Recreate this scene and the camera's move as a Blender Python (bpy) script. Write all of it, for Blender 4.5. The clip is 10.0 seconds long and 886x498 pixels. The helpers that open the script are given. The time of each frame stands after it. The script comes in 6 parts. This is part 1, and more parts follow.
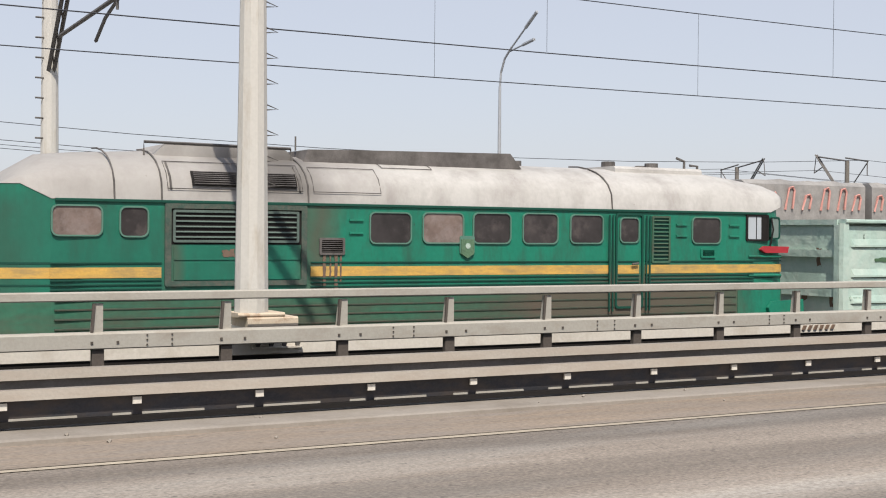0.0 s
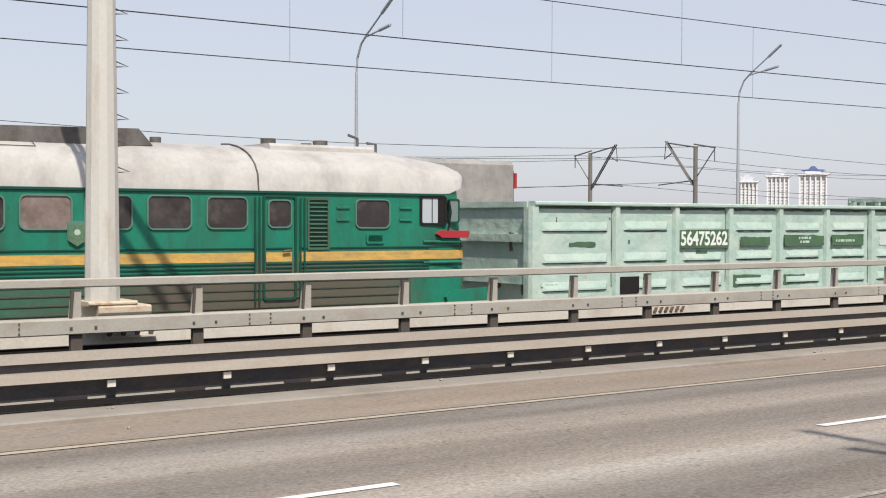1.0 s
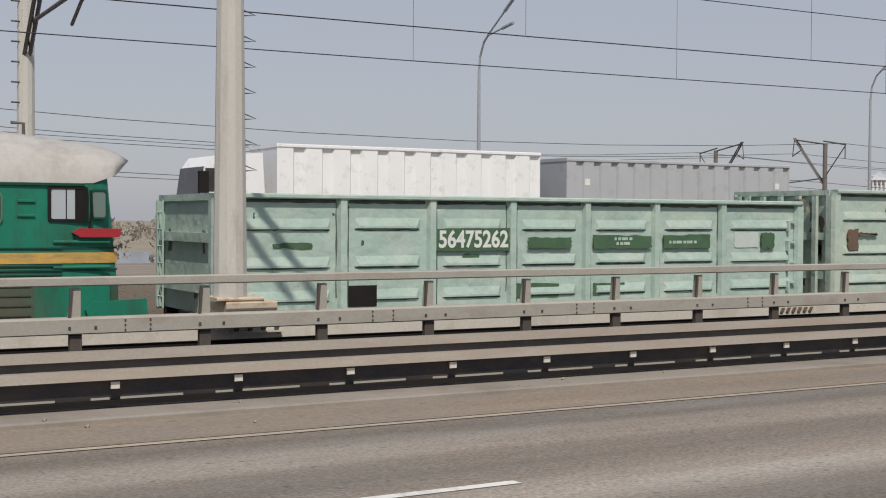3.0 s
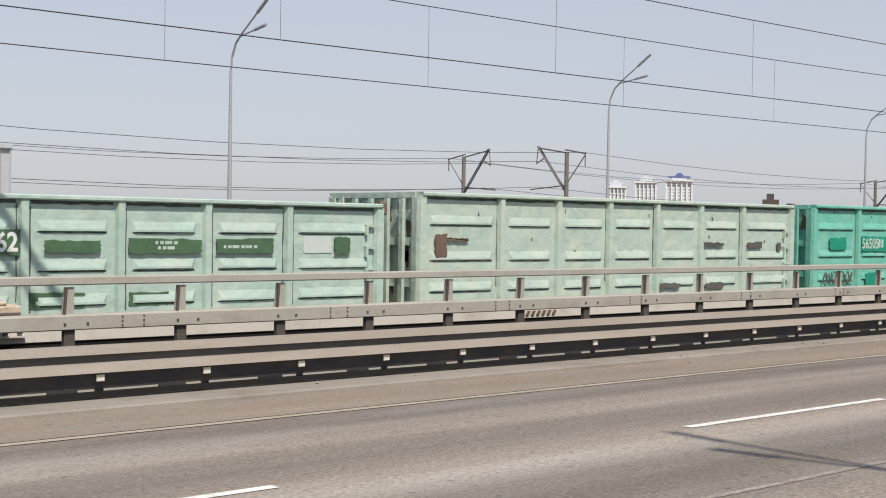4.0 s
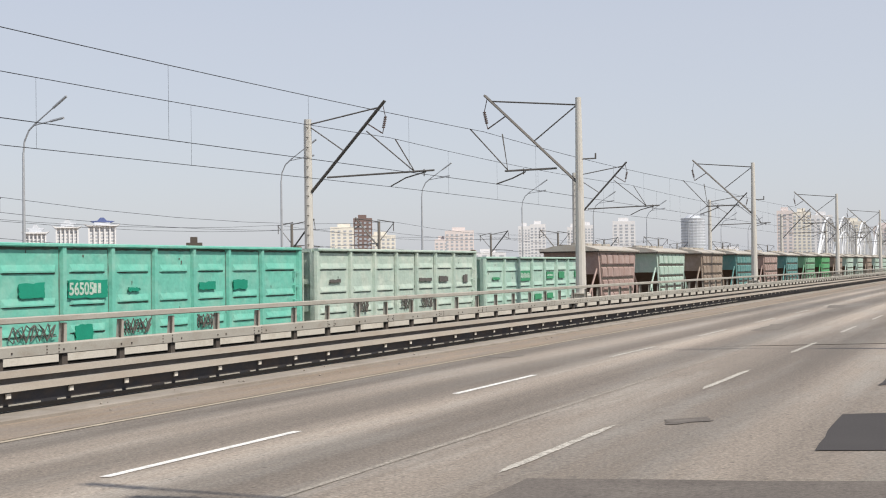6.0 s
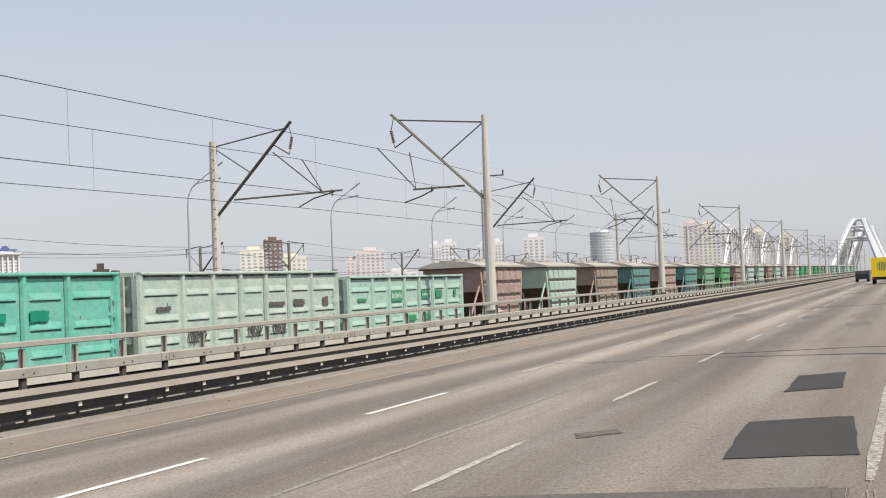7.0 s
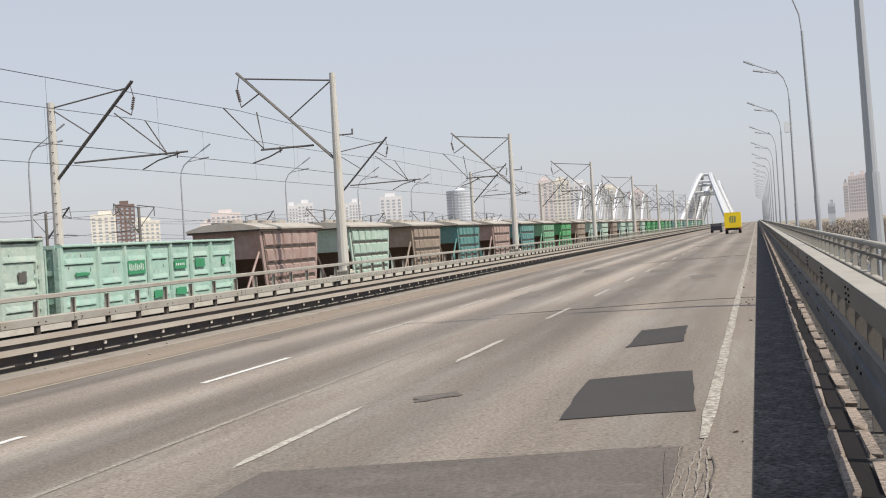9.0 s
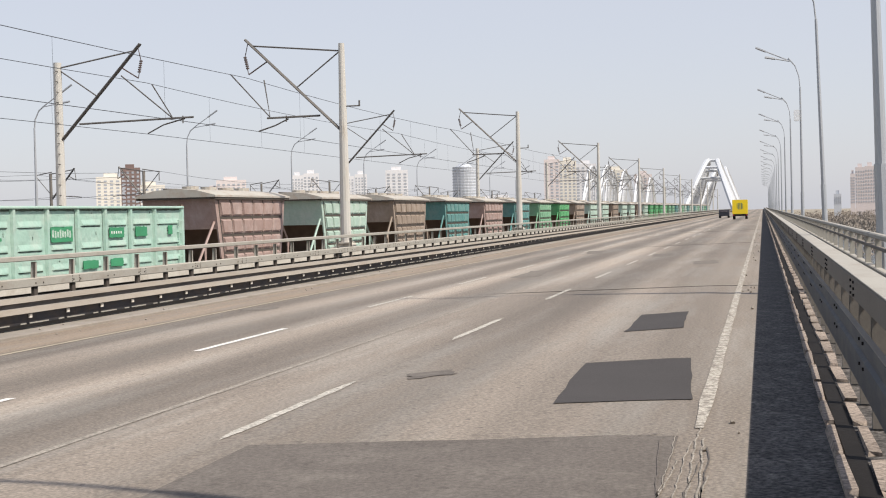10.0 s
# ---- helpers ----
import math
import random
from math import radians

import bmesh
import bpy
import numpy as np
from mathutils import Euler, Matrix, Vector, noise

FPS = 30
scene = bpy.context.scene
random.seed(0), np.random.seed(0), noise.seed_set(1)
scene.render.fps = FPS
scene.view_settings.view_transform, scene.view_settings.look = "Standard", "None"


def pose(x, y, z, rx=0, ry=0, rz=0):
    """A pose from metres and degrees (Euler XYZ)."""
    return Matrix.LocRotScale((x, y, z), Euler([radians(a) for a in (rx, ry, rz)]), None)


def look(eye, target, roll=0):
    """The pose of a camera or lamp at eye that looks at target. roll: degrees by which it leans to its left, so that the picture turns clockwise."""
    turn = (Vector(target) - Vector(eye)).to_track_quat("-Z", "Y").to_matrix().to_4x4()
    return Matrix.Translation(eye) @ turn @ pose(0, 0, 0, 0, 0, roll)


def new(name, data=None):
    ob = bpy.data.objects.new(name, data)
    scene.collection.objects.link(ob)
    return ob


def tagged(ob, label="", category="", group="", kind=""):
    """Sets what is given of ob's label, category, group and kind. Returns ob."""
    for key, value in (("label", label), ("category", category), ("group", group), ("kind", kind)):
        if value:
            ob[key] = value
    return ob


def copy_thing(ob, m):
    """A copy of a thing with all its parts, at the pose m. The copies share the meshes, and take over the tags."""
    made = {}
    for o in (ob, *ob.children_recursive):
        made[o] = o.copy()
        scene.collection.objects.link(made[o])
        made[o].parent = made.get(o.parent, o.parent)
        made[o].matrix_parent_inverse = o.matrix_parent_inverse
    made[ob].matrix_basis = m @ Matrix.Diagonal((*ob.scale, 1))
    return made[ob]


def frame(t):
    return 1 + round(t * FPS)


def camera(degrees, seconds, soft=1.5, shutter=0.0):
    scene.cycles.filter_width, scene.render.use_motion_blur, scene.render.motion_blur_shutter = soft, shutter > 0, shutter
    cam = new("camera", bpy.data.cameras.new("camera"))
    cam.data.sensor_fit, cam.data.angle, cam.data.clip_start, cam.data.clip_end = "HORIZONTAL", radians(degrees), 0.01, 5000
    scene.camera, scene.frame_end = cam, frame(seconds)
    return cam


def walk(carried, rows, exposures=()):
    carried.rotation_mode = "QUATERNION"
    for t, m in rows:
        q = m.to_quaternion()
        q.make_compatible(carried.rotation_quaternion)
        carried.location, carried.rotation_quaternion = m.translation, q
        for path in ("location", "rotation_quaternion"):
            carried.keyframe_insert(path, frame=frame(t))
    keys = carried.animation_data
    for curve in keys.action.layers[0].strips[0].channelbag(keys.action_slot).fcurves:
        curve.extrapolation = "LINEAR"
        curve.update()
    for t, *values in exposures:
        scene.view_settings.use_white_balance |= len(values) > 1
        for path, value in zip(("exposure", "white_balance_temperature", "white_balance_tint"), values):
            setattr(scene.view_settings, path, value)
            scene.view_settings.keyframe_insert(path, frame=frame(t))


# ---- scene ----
cam = camera(38.08, 10.0, soft=1.1)
PATH = [
    (0, -0.000, 0.070, 1.662, 89.35, -0.49, -28.71),
    (0.5, 0.004, 0.077, 1.660, 89.33, -0.62, -33.27),
    (1, 0.031, 0.095, 1.649, 88.77, -0.17, -35.04),
    (1.5, 0.026, 0.094, 1.632, 88.67, -0.46, -34.19),
    (2, -0.006, 0.092, 1.630, 88.31, -0.99, -32.35),
    (2.2, 0.000, 0.084, 1.635, 88.49, -0.86, -30.89),
    (3.3, 0.025, 0.083, 1.654, 88.66, -0.30, -29.58),
    (3.5, 0.028, 0.066, 1.642, 88.81, -1.06, -33.06),
    (4, -0.097, 0.025, 1.677, 88.90, -0.89, -40.71),
    (4.5, -0.045, -0.016, 1.681, 89.32, -0.53, -53.43),
    (5, 0.017, -0.016, 1.680, 88.91, -0.25, -62.24),
    (5.5, 0.038, 0.004, 1.669, 89.07, -0.25, -65.07),
    (6, 0.047, -0.007, 1.666, 90.88, 0.80, -65.95),
    (6.2, 0.075, -0.015, 1.664, 91.20, 1.38, -66.94),
    (7.3, 0.157, -0.043, 1.658, 91.20, 2.38, -70.60),
    (7.5, 0.150, -0.071, 1.651, 90.57, 2.24, -70.95),
    (8, 0.306, -0.063, 1.635, 90.39, 1.29, -73.03),
    (8.1, 0.357, -0.054, 1.637, 90.03, 1.70, -73.55),
    (8.2, 0.409, -0.045, 1.639, 89.15, 1.27, -74.66),
    (8.3, 0.460, -0.036, 1.642, 89.00, 0.78, -75.19),
    (8.4, 0.512, -0.027, 1.644, 89.14, 0.11, -75.93),
    (8.5, 0.563, -0.018, 1.646, 89.21, -0.84, -77.68),
    (8.6, 0.597, -0.040, 1.647, 88.64, 0.02, -77.85),
    (8.7, 0.632, -0.061, 1.649, 87.50, 1.23, -77.55),
    (8.8, 0.666, -0.083, 1.650, 88.12, 2.25, -76.92),
    (8.9, 0.701, -0.104, 1.652, 88.84, 1.99, -75.74),
    (9, 0.735, -0.126, 1.653, 89.51, 3.50, -76.21),
    (9.1, 0.757, -0.126, 1.647, 89.89, 3.39, -77.07),
    (9.2, 0.779, -0.126, 1.641, 89.64, 2.27, -77.05),
    (9.3, 0.800, -0.127, 1.635, 89.53, 2.03, -76.96),
    (9.4, 0.822, -0.127, 1.629, 89.65, 1.25, -76.57),
    (9.5, 0.844, -0.127, 1.623, 88.42, 0.76, -77.22),
    (9.6, 0.864, -0.126, 1.629, 86.83, 0.33, -79.20),
    (9.7, 0.883, -0.124, 1.636, 87.13, 0.39, -78.65),
    (9.8, 0.903, -0.123, 1.642, 87.03, 0.49, -78.40),
    (9.9, 0.922, -0.121, 1.649, 88.58, 1.23, -76.63),
    (10, 0.942, -0.120, 1.655, 88.43, 1.30, -76.01),
]
EXPOSURES = [(0.0, 0.06, 6400, 10), (1.0, 0.08, 6400, 10), (2.2, -0.12, 6400, 10), (3.4, -0.6, 6400, 10), (3.9, -0.13, 6400, 10), (5.0, -0.05, 6380, 9), (6.0, 0.0, 6420, 9), (7.5, 0.0, 6450, 9), (8.5, 0.0, 6450, 9), (9.5, -0.04, 6450, 9), (10.0, 0.12, 6500, 10)]
walk(cam, [(r[0], pose(*r[1:])) for r in PATH], EXPOSURES)

# ---- world and sun ----
SUN_DIR = Vector((0.36, 1.0, -1.42)).normalized()
world = bpy.data.worlds.new("world")
scene.world = world
world.use_nodes = True
wn, wl = world.node_tree.nodes, world.node_tree.links
sky = wn.new("ShaderNodeTexSky")
sky.sky_type = "NISHITA"
sky.sun_disc = False
sky.sun_elevation = math.asin(-SUN_DIR.z)
sky.sun_rotation = math.atan2(-SUN_DIR.x, -SUN_DIR.y)
sky.air_density, sky.dust_density, sky.ozone_density = 1.0, 1.4, 1.0
haze = wn.new("ShaderNodeMix")   # spring haze over the blue
haze.data_type = "RGBA"
up = wn.new("ShaderNodeSeparateXYZ")
coord = wn.new("ShaderNodeTexCoord")
wl.new(coord.outputs["Generated"], up.inputs[0])
thin = wn.new("ShaderNodeMapRange")   # the haze thins out overhead
thin.inputs[1].default_value, thin.inputs[2].default_value = 0.18, 0.75
thin.inputs[3].default_value, thin.inputs[4].default_value = 0.76, 0.15
wl.new(up.outputs[2], thin.inputs[0])
wl.new(thin.outputs[0], haze.inputs[0])
haze.inputs[7].default_value = (4.22, 4.25, 4.66, 1)
wl.new(sky.outputs[0], haze.inputs[6])
wl.new(haze.outputs[2], wn["Background"].inputs[0])
wn["Background"].inputs[1].default_value = 0.15
sun = new("sun", bpy.data.lights.new("sun", "SUN"))
sun.data.energy, sun.data.angle, sun.data.color = 4.6, radians(0.6), (1.0, 0.93, 0.83)
sun.matrix_world = look((0, 0, 60), Vector((0, 0, 60)) + SUN_DIR)

# ---- materials ----
def wheel_tracks(n, l, geo, col, bands):
    """Pale dusty stretches and darker worn tracks along the lanes, with uneven edges."""
    sep = n.new("ShaderNodeSeparateXYZ")
    l.new(geo.outputs["Object"], sep.inputs[0])
    mp = n.new("ShaderNodeMapping")
    mp.inputs["Scale"].default_value = (0.06, 1.5, 1)
    l.new(geo.outputs["Object"], mp.inputs[0])
    nz = n.new("ShaderNodeTexNoise")
    nz.inputs["Scale"].default_value, nz.inputs["Detail"].default_value = 1.0, 5
    l.new(mp.outputs[0], nz.inputs[0])
    y = n.new("ShaderNodeMath")
    y.operation = "MULTIPLY_ADD"
    l.new(nz.outputs["Fac"], y.inputs[0])
    y.inputs[1].default_value = 0.5
    l.new(sep.outputs[1], y.inputs[2])
    for c, half, gain in bands:
        d = n.new("ShaderNodeMath")
        d.operation = "SUBTRACT"
        l.new(y.outputs[0], d.inputs[0])
        d.inputs[1].default_value = c + 0.25
        e = n.new("ShaderNodeMath")
        e.operation = "ABSOLUTE"
        l.new(d.outputs[0], e.inputs[0])
        r = n.new("ShaderNodeMapRange")
        r.interpolation_type = "SMOOTHSTEP"
        r.inputs[1].default_value, r.inputs[2].default_value = half, 0.0
        r.inputs[3].default_value, r.inputs[4].default_value = 1.0, gain
        l.new(e.outputs[0], r.inputs[0])
        h = n.new("ShaderNodeHueSaturation")
        l.new(col, h.inputs["Color"])
        l.new(r.outputs[0], h.inputs["Value"])
        col = h.outputs[0]
    return col


def aggregate(n, l, geo, col, size, strength, pits):
    """Stones in the surface: light and dark grains, and scattered dark pits."""
    g = n.new("ShaderNodeTexNoise")
    g.inputs["Scale"].default_value, g.inputs["Detail"].default_value, g.inputs["Roughness"].default_value = size, 3, 0.65
    l.new(geo.outputs["Object"], g.inputs[0])
    r = n.new("ShaderNodeMapRange")
    r.inputs[1].default_value, r.inputs[2].default_value = 0.33, 0.67
    r.inputs[3].default_value, r.inputs[4].default_value = 1 - strength, 1 + strength
    l.new(g.outputs["Fac"], r.inputs[0])
    h = n.new("ShaderNodeHueSaturation")
    l.new(col, h.inputs["Color"])
    l.new(r.outputs[0], h.inputs["Value"])
    q = n.new("ShaderNodeTexNoise")
    q.inputs["Scale"].default_value, q.inputs["Detail"].default_value, q.inputs["Roughness"].default_value = size * 0.33, 2, 0.6
    l.new(geo.outputs["Object"], q.inputs[0])
    s = n.new("ShaderNodeMapRange")
    s.inputs[1].default_value, s.inputs[2].default_value = 0.64, 0.71
    s.inputs[4].default_value = pits
    l.new(q.outputs["Fac"], s.inputs[0])
    mix = n.new("ShaderNodeMix")
    mix.data_type = "RGBA"
    l.new(s.outputs[0], mix.inputs[0])
    l.new(h.outputs[0], mix.inputs[6])
    mix.inputs[7].default_value = (0.07, 0.06, 0.052, 1)
    return mix.outputs[2]


def stain(n, l, geo, col, xr, zr, soft, tint, amount):
    """A blotch of dirt over one stretch of a thing, with ragged soft edges."""
    nz = n.new("ShaderNodeTexNoise")
    nz.inputs["Scale"].default_value, nz.inputs["Detail"].default_value = 1.6, 7
    l.new(geo.outputs["Object"], nz.inputs[0])
    sep = n.new("ShaderNodeSeparateXYZ")
    l.new(geo.outputs["Object"], sep.inputs[0])
    fac = None
    for axis, (a, b), s in ((0, xr, soft), (2, zr, soft * 0.5)):
        d = n.new("ShaderNodeMath")
        d.operation = "MULTIPLY_ADD"
        l.new(nz.outputs["Fac"], d.inputs[0])
        d.inputs[1].default_value = 2.4 * s
        l.new(sep.outputs[axis], d.inputs[2])
        c = n.new("ShaderNodeMath")
        c.operation = "SUBTRACT"
        l.new(d.outputs[0], c.inputs[0])
        c.inputs[1].default_value = (a + b) / 2 + 1.2 * s
        e = n.new("ShaderNodeMath")
        e.operation = "ABSOLUTE"
        l.new(c.outputs[0], e.inputs[0])
        r = n.new("ShaderNodeMapRange")
        h = (b - a) / 2
        r.inputs[1].default_value, r.inputs[2].default_value = h + s, max(0.0, h - s)
        l.new(e.outputs[0], r.inputs[0])
        if fac is None:
            fac = r.outputs[0]
        else:
            m = n.new("ShaderNodeMath")
            m.operation = "MULTIPLY"
            l.new(fac, m.inputs[0])
            l.new(r.outputs[0], m.inputs[1])
            fac = m.outputs[0]
    k = n.new("ShaderNodeMath")
    k.operation = "MULTIPLY"
    l.new(fac, k.inputs[0])
    k.inputs[1].default_value = amount
    mix = n.new("ShaderNodeMix")
    mix.data_type = "RGBA"
    l.new(k.outputs[0], mix.inputs[0])
    l.new(col, mix.inputs[6])
    mix.inputs[7].default_value = (*tint, 1)
    return mix.outputs[2]


def mat(name, base, rough=0.7, metal=0.0, var=0.12, scale=1.5, fine=40.0, bump=0.15, dirt=None, dirt_amount=0.35, spread=(1, 1, 1), random=0.0, streak=0.0, chips=None, dents=0.0, edge=(None, 0.72), stains=(), grain=None, bands=()):
    """A weathered surface: base colour with stains at two scales, dirt with soft edges and fine relief."""
    m = bpy.data.materials.new(name)
    m.use_nodes = True
    n, l = m.node_tree.nodes, m.node_tree.links
    p = n["Principled BSDF"]
    geo = n.new("ShaderNodeTexCoord")
    mp = n.new("ShaderNodeMapping")
    mp.inputs["Scale"].default_value = spread
    l.new(geo.outputs["Object"], mp.inputs[0])
    big, small = n.new("ShaderNodeTexNoise"), n.new("ShaderNodeTexNoise")
    big.inputs["Scale"].default_value, big.inputs["Detail"].default_value = scale, 6
    small.inputs["Scale"].default_value, small.inputs["Detail"].default_value = fine, 4
    l.new(mp.outputs[0], big.inputs[0])
    l.new(geo.outputs["Object"], small.inputs[0])
    hsv = n.new("ShaderNodeHueSaturation")
    hsv.inputs["Color"].default_value = (*base, 1)
    add = n.new("ShaderNodeMath")
    add.operation = "ADD"
    l.new(big.outputs["Fac"], add.inputs[0])
    l.new(small.outputs["Fac"], add.inputs[1])
    rng = n.new("ShaderNodeMapRange")
    rng.inputs[1].default_value, rng.inputs[2].default_value = 0.6, 1.4
    rng.inputs[3].default_value, rng.inputs[4].default_value = 1 - var, 1 + var
    l.new(add.outputs[0], rng.inputs[0])
    val = rng.outputs[0]
    if streak:
        sm = n.new("ShaderNodeMapping")
        sm.inputs["Scale"].default_value = (0.012, 1.1, 1.0)
        l.new(geo.outputs["Object"], sm.inputs[0])
        sn = n.new("ShaderNodeTexNoise")
        sn.inputs["Scale"].default_value, sn.inputs["Detail"].default_value = 1.0, 5
        l.new(sm.outputs[0], sn.inputs[0])
        sr = n.new("ShaderNodeMapRange")
        sr.inputs[1].default_value, sr.inputs[2].default_value = 0.3, 0.7
        sr.inputs[3].default_value, sr.inputs[4].default_value = 1 - streak, 1 + streak
        l.new(sn.outputs["Fac"], sr.inputs[0])
        sx = n.new("ShaderNodeMath")
        sx.operation = "MULTIPLY"
        l.new(val, sx.inputs[0])
        l.new(sr.outputs[0], sx.inputs[1])
        val = sx.outputs[0]
    if random:
        info = n.new("ShaderNodeObjectInfo")
        r2 = n.new("ShaderNodeMapRange")
        r2.inputs[3].default_value, r2.inputs[4].default_value = 1 - random, 1 + random
        l.new(info.outputs["Random"], r2.inputs[0])
        mul = n.new("ShaderNodeMath")
        mul.operation = "MULTIPLY"
        l.new(val, mul.inputs[0])
        l.new(r2.outputs[0], mul.inputs[1])
        val = mul.outputs[0]
    l.new(val, hsv.inputs["Value"])
    col = hsv.outputs[0]
    if dirt:
        mask = n.new("ShaderNodeTexNoise")
        mask.inputs["Scale"].default_value, mask.inputs["Detail"].default_value = scale * 2.3, 9
        mask.inputs["Roughness"].default_value = 0.7
        l.new(mp.outputs[0], mask.inputs[0])
        r3 = n.new("ShaderNodeMapRange")
        r3.inputs[1].default_value, r3.inputs[2].default_value = 0.62 - dirt_amount * 0.5 if edge[0] is None else edge[0], edge[1]
        l.new(mask.outputs["Fac"], r3.inputs[0])
        mix = n.new("ShaderNodeMix")
        mix.data_type = "RGBA"
        l.new(r3.outputs[0], mix.inputs[0])
        l.new(col, mix.inputs[6])
        mix.inputs[7].default_value = (*dirt, 1)
        col = mix.outputs[2]
    if chips:
        ch = n.new("ShaderNodeTexNoise")
        ch.inputs["Scale"].default_value, ch.inputs["Detail"].default_value = 4.5, 8
        ch.inputs["Roughness"].default_value = 0.75
        cm = n.new("ShaderNodeMapping")
        cm.inputs["Scale"].default_value = (1.0, 1.0, 0.8)
        l.new(geo.outputs["Object"], cm.inputs[0])
        l.new(cm.outputs[0], ch.inputs[0])
        r4 = n.new("ShaderNodeMapRange")
        r4.inputs[1].default_value, r4.inputs[2].default_value = 0.655, 0.70
        l.new(ch.outputs["Fac"], r4.inputs[0])
        mx = n.new("ShaderNodeMix")
        mx.data_type = "RGBA"
        l.new(r4.outputs[0], mx.inputs[0])
        l.new(col, mx.inputs[6])
        mx.inputs[7].default_value = (*chips, 1)
        col = mx.outputs[2]
    if bands:
        col = wheel_tracks(n, l, geo, col, bands)
    if grain:
        col = aggregate(n, l, geo, col, *grain)
    for x0, x1, z0, z1, soft, tint, amount in stains:
        col = stain(n, l, geo, col, (x0, x1), (z0, z1), soft, tint, amount)
    l.new(col, p.inputs["Base Color"])
    p.inputs["Roughness"].default_value, p.inputs["Metallic"].default_value = rough, metal
    p.inputs["Specular IOR Level"].default_value = 0.15 if rough >= 0.8 else 0.35
    if bump:
        b = n.new("ShaderNodeBump")
        b.inputs["Strength"].default_value, b.inputs["Distance"].default_value = bump, 0.01
        l.new(small.outputs["Fac"], b.inputs["Height"])
        if dents:
            dn = n.new("ShaderNodeTexNoise")
            dn.inputs["Scale"].default_value, dn.inputs["Detail"].default_value = 2.2, 3
            l.new(geo.outputs["Object"], dn.inputs[0])
            b2 = n.new("ShaderNodeBump")
            b2.inputs["Strength"].default_value, b2.inputs["Distance"].default_value = dents, 0.12
            l.new(dn.outputs["Fac"], b2.inputs["Height"])
            l.new(b2.outputs[0], b.inputs["Normal"])
        l.new(b.outputs[0], p.inputs["Normal"])
    return m


RUST, SOOT, DUST = (0.12, 0.06, 0.035), (0.05, 0.045, 0.04), (0.33, 0.28, 0.22)
M_asphalt = mat("asphalt", (0.221, 0.185, 0.148), 0.78, var=0.42, scale=0.35, fine=28, bump=0.6, dirt=(0.27, 0.245, 0.21), dirt_amount=0.3, spread=(0.12, 1, 1), streak=0.22, chips=(0.14, 0.122, 0.105), grain=(30, 0.26, 0.5), bands=((10.3, 0.5, 0.85), (9.4, 0.7, 1.3), (8.4, 0.7, 0.72), (7.3, 0.75, 1.45), (6.1, 0.9, 0.76), (4.95, 0.85, 1.42), (3.2, 0.9, 0.78), (2.2, 0.6, 1.18), (1.0, 0.8, 0.95), (0.2, 0.5, 1.18)))
M_dusty = mat("dusty_shoulder", (0.275, 0.218, 0.163), 0.95, var=0.26, scale=0.8, fine=22, bump=0.4, dirt=(0.24, 0.21, 0.18), dirt_amount=0.4, spread=(0.2, 1, 1), streak=0.12, grain=(20, 0.15, 0.3))
M_patch = mat("fresh_asphalt", (0.066, 0.06, 0.057), 0.85, var=0.12, scale=1.0, fine=60, bump=0.4)
M_smallpatch = mat("stained_asphalt", (0.125, 0.11, 0.096), 0.9, var=0.2, scale=3, dirt=(0.2, 0.175, 0.15), dirt_amount=0.4)
M_oldpatch = mat("worn_asphalt", (0.138, 0.12, 0.104), 0.9, var=0.16, scale=0.7, fine=50, bump=0.4, dirt=(0.185, 0.163, 0.14), dirt_amount=0.25, grain=(26, 0.2, 0.4))
M_fadedpatch = mat("faded_asphalt_patch", (0.178, 0.156, 0.132), 0.85, var=0.2, scale=1.5, dirt=(0.205, 0.18, 0.152), dirt_amount=0.45, grain=(26, 0.2, 0.3))
M_gutter_shade = mat("grimy_shaded_gutter", (0.085, 0.078, 0.072), 0.95, var=0.35, scale=2.0, fine=16, bump=0.8, dirt=(0.19, 0.17, 0.155), dirt_amount=0.25, grain=(26, 0.6, 0.8))
M_edge = mat("faded_edge_paint", (0.43, 0.37, 0.28), 0.85, var=0.14, scale=2.5, fine=30, dirt=(0.33, 0.28, 0.22), dirt_amount=0.4)
M_line = mat("road_paint", (0.72, 0.70, 0.65), 0.8, var=0.1, scale=2.5, fine=30, dirt=(0.36, 0.34, 0.31), dirt_amount=0.25)
M_oldline = mat("worn_road_paint", (0.52, 0.485, 0.42), 0.85, var=0.2, scale=7, fine=60, dirt=(0.22, 0.195, 0.165), edge=(0.44, 0.66), grain=(40, 0.25, 0.3))
M_faint = mat("nearly_gone_road_paint", (0.50, 0.46, 0.39), 0.85, var=0.2, scale=5, fine=60, dirt=(0.222, 0.195, 0.165), edge=(0.42, 0.58), grain=(40, 0.3, 0.4))
M_joint_shade = mat("grime_and_shade_in_joints", (0.10, 0.12, 0.10), 0.9, var=0.3, scale=5)
M_tar = mat("tar_seam", (0.11, 0.10, 0.09), 0.8, var=0.2)
M_concrete = mat("concrete", (0.29, 0.257, 0.217), 0.92, var=0.12, scale=0.6, fine=25, bump=0.3, dirt=(0.22, 0.19, 0.155), dirt_amount=0.35)
M_pale = mat("pale_concrete", (0.60, 0.56, 0.49), 0.9, var=0.1, scale=0.6, fine=20, bump=0.2, dirt=(0.45, 0.40, 0.33), dirt_amount=0.25)
M_mast = mat("mast_concrete", (0.53, 0.505, 0.455), 0.9, var=0.07, scale=0.8, fine=20, bump=0.2, dirt=(0.42, 0.37, 0.30), dirt_amount=0.15, spread=(2, 2, 0.4))
M_rust = mat("rusty_steel", (0.155, 0.108, 0.08), 0.85, var=0.25, scale=3)
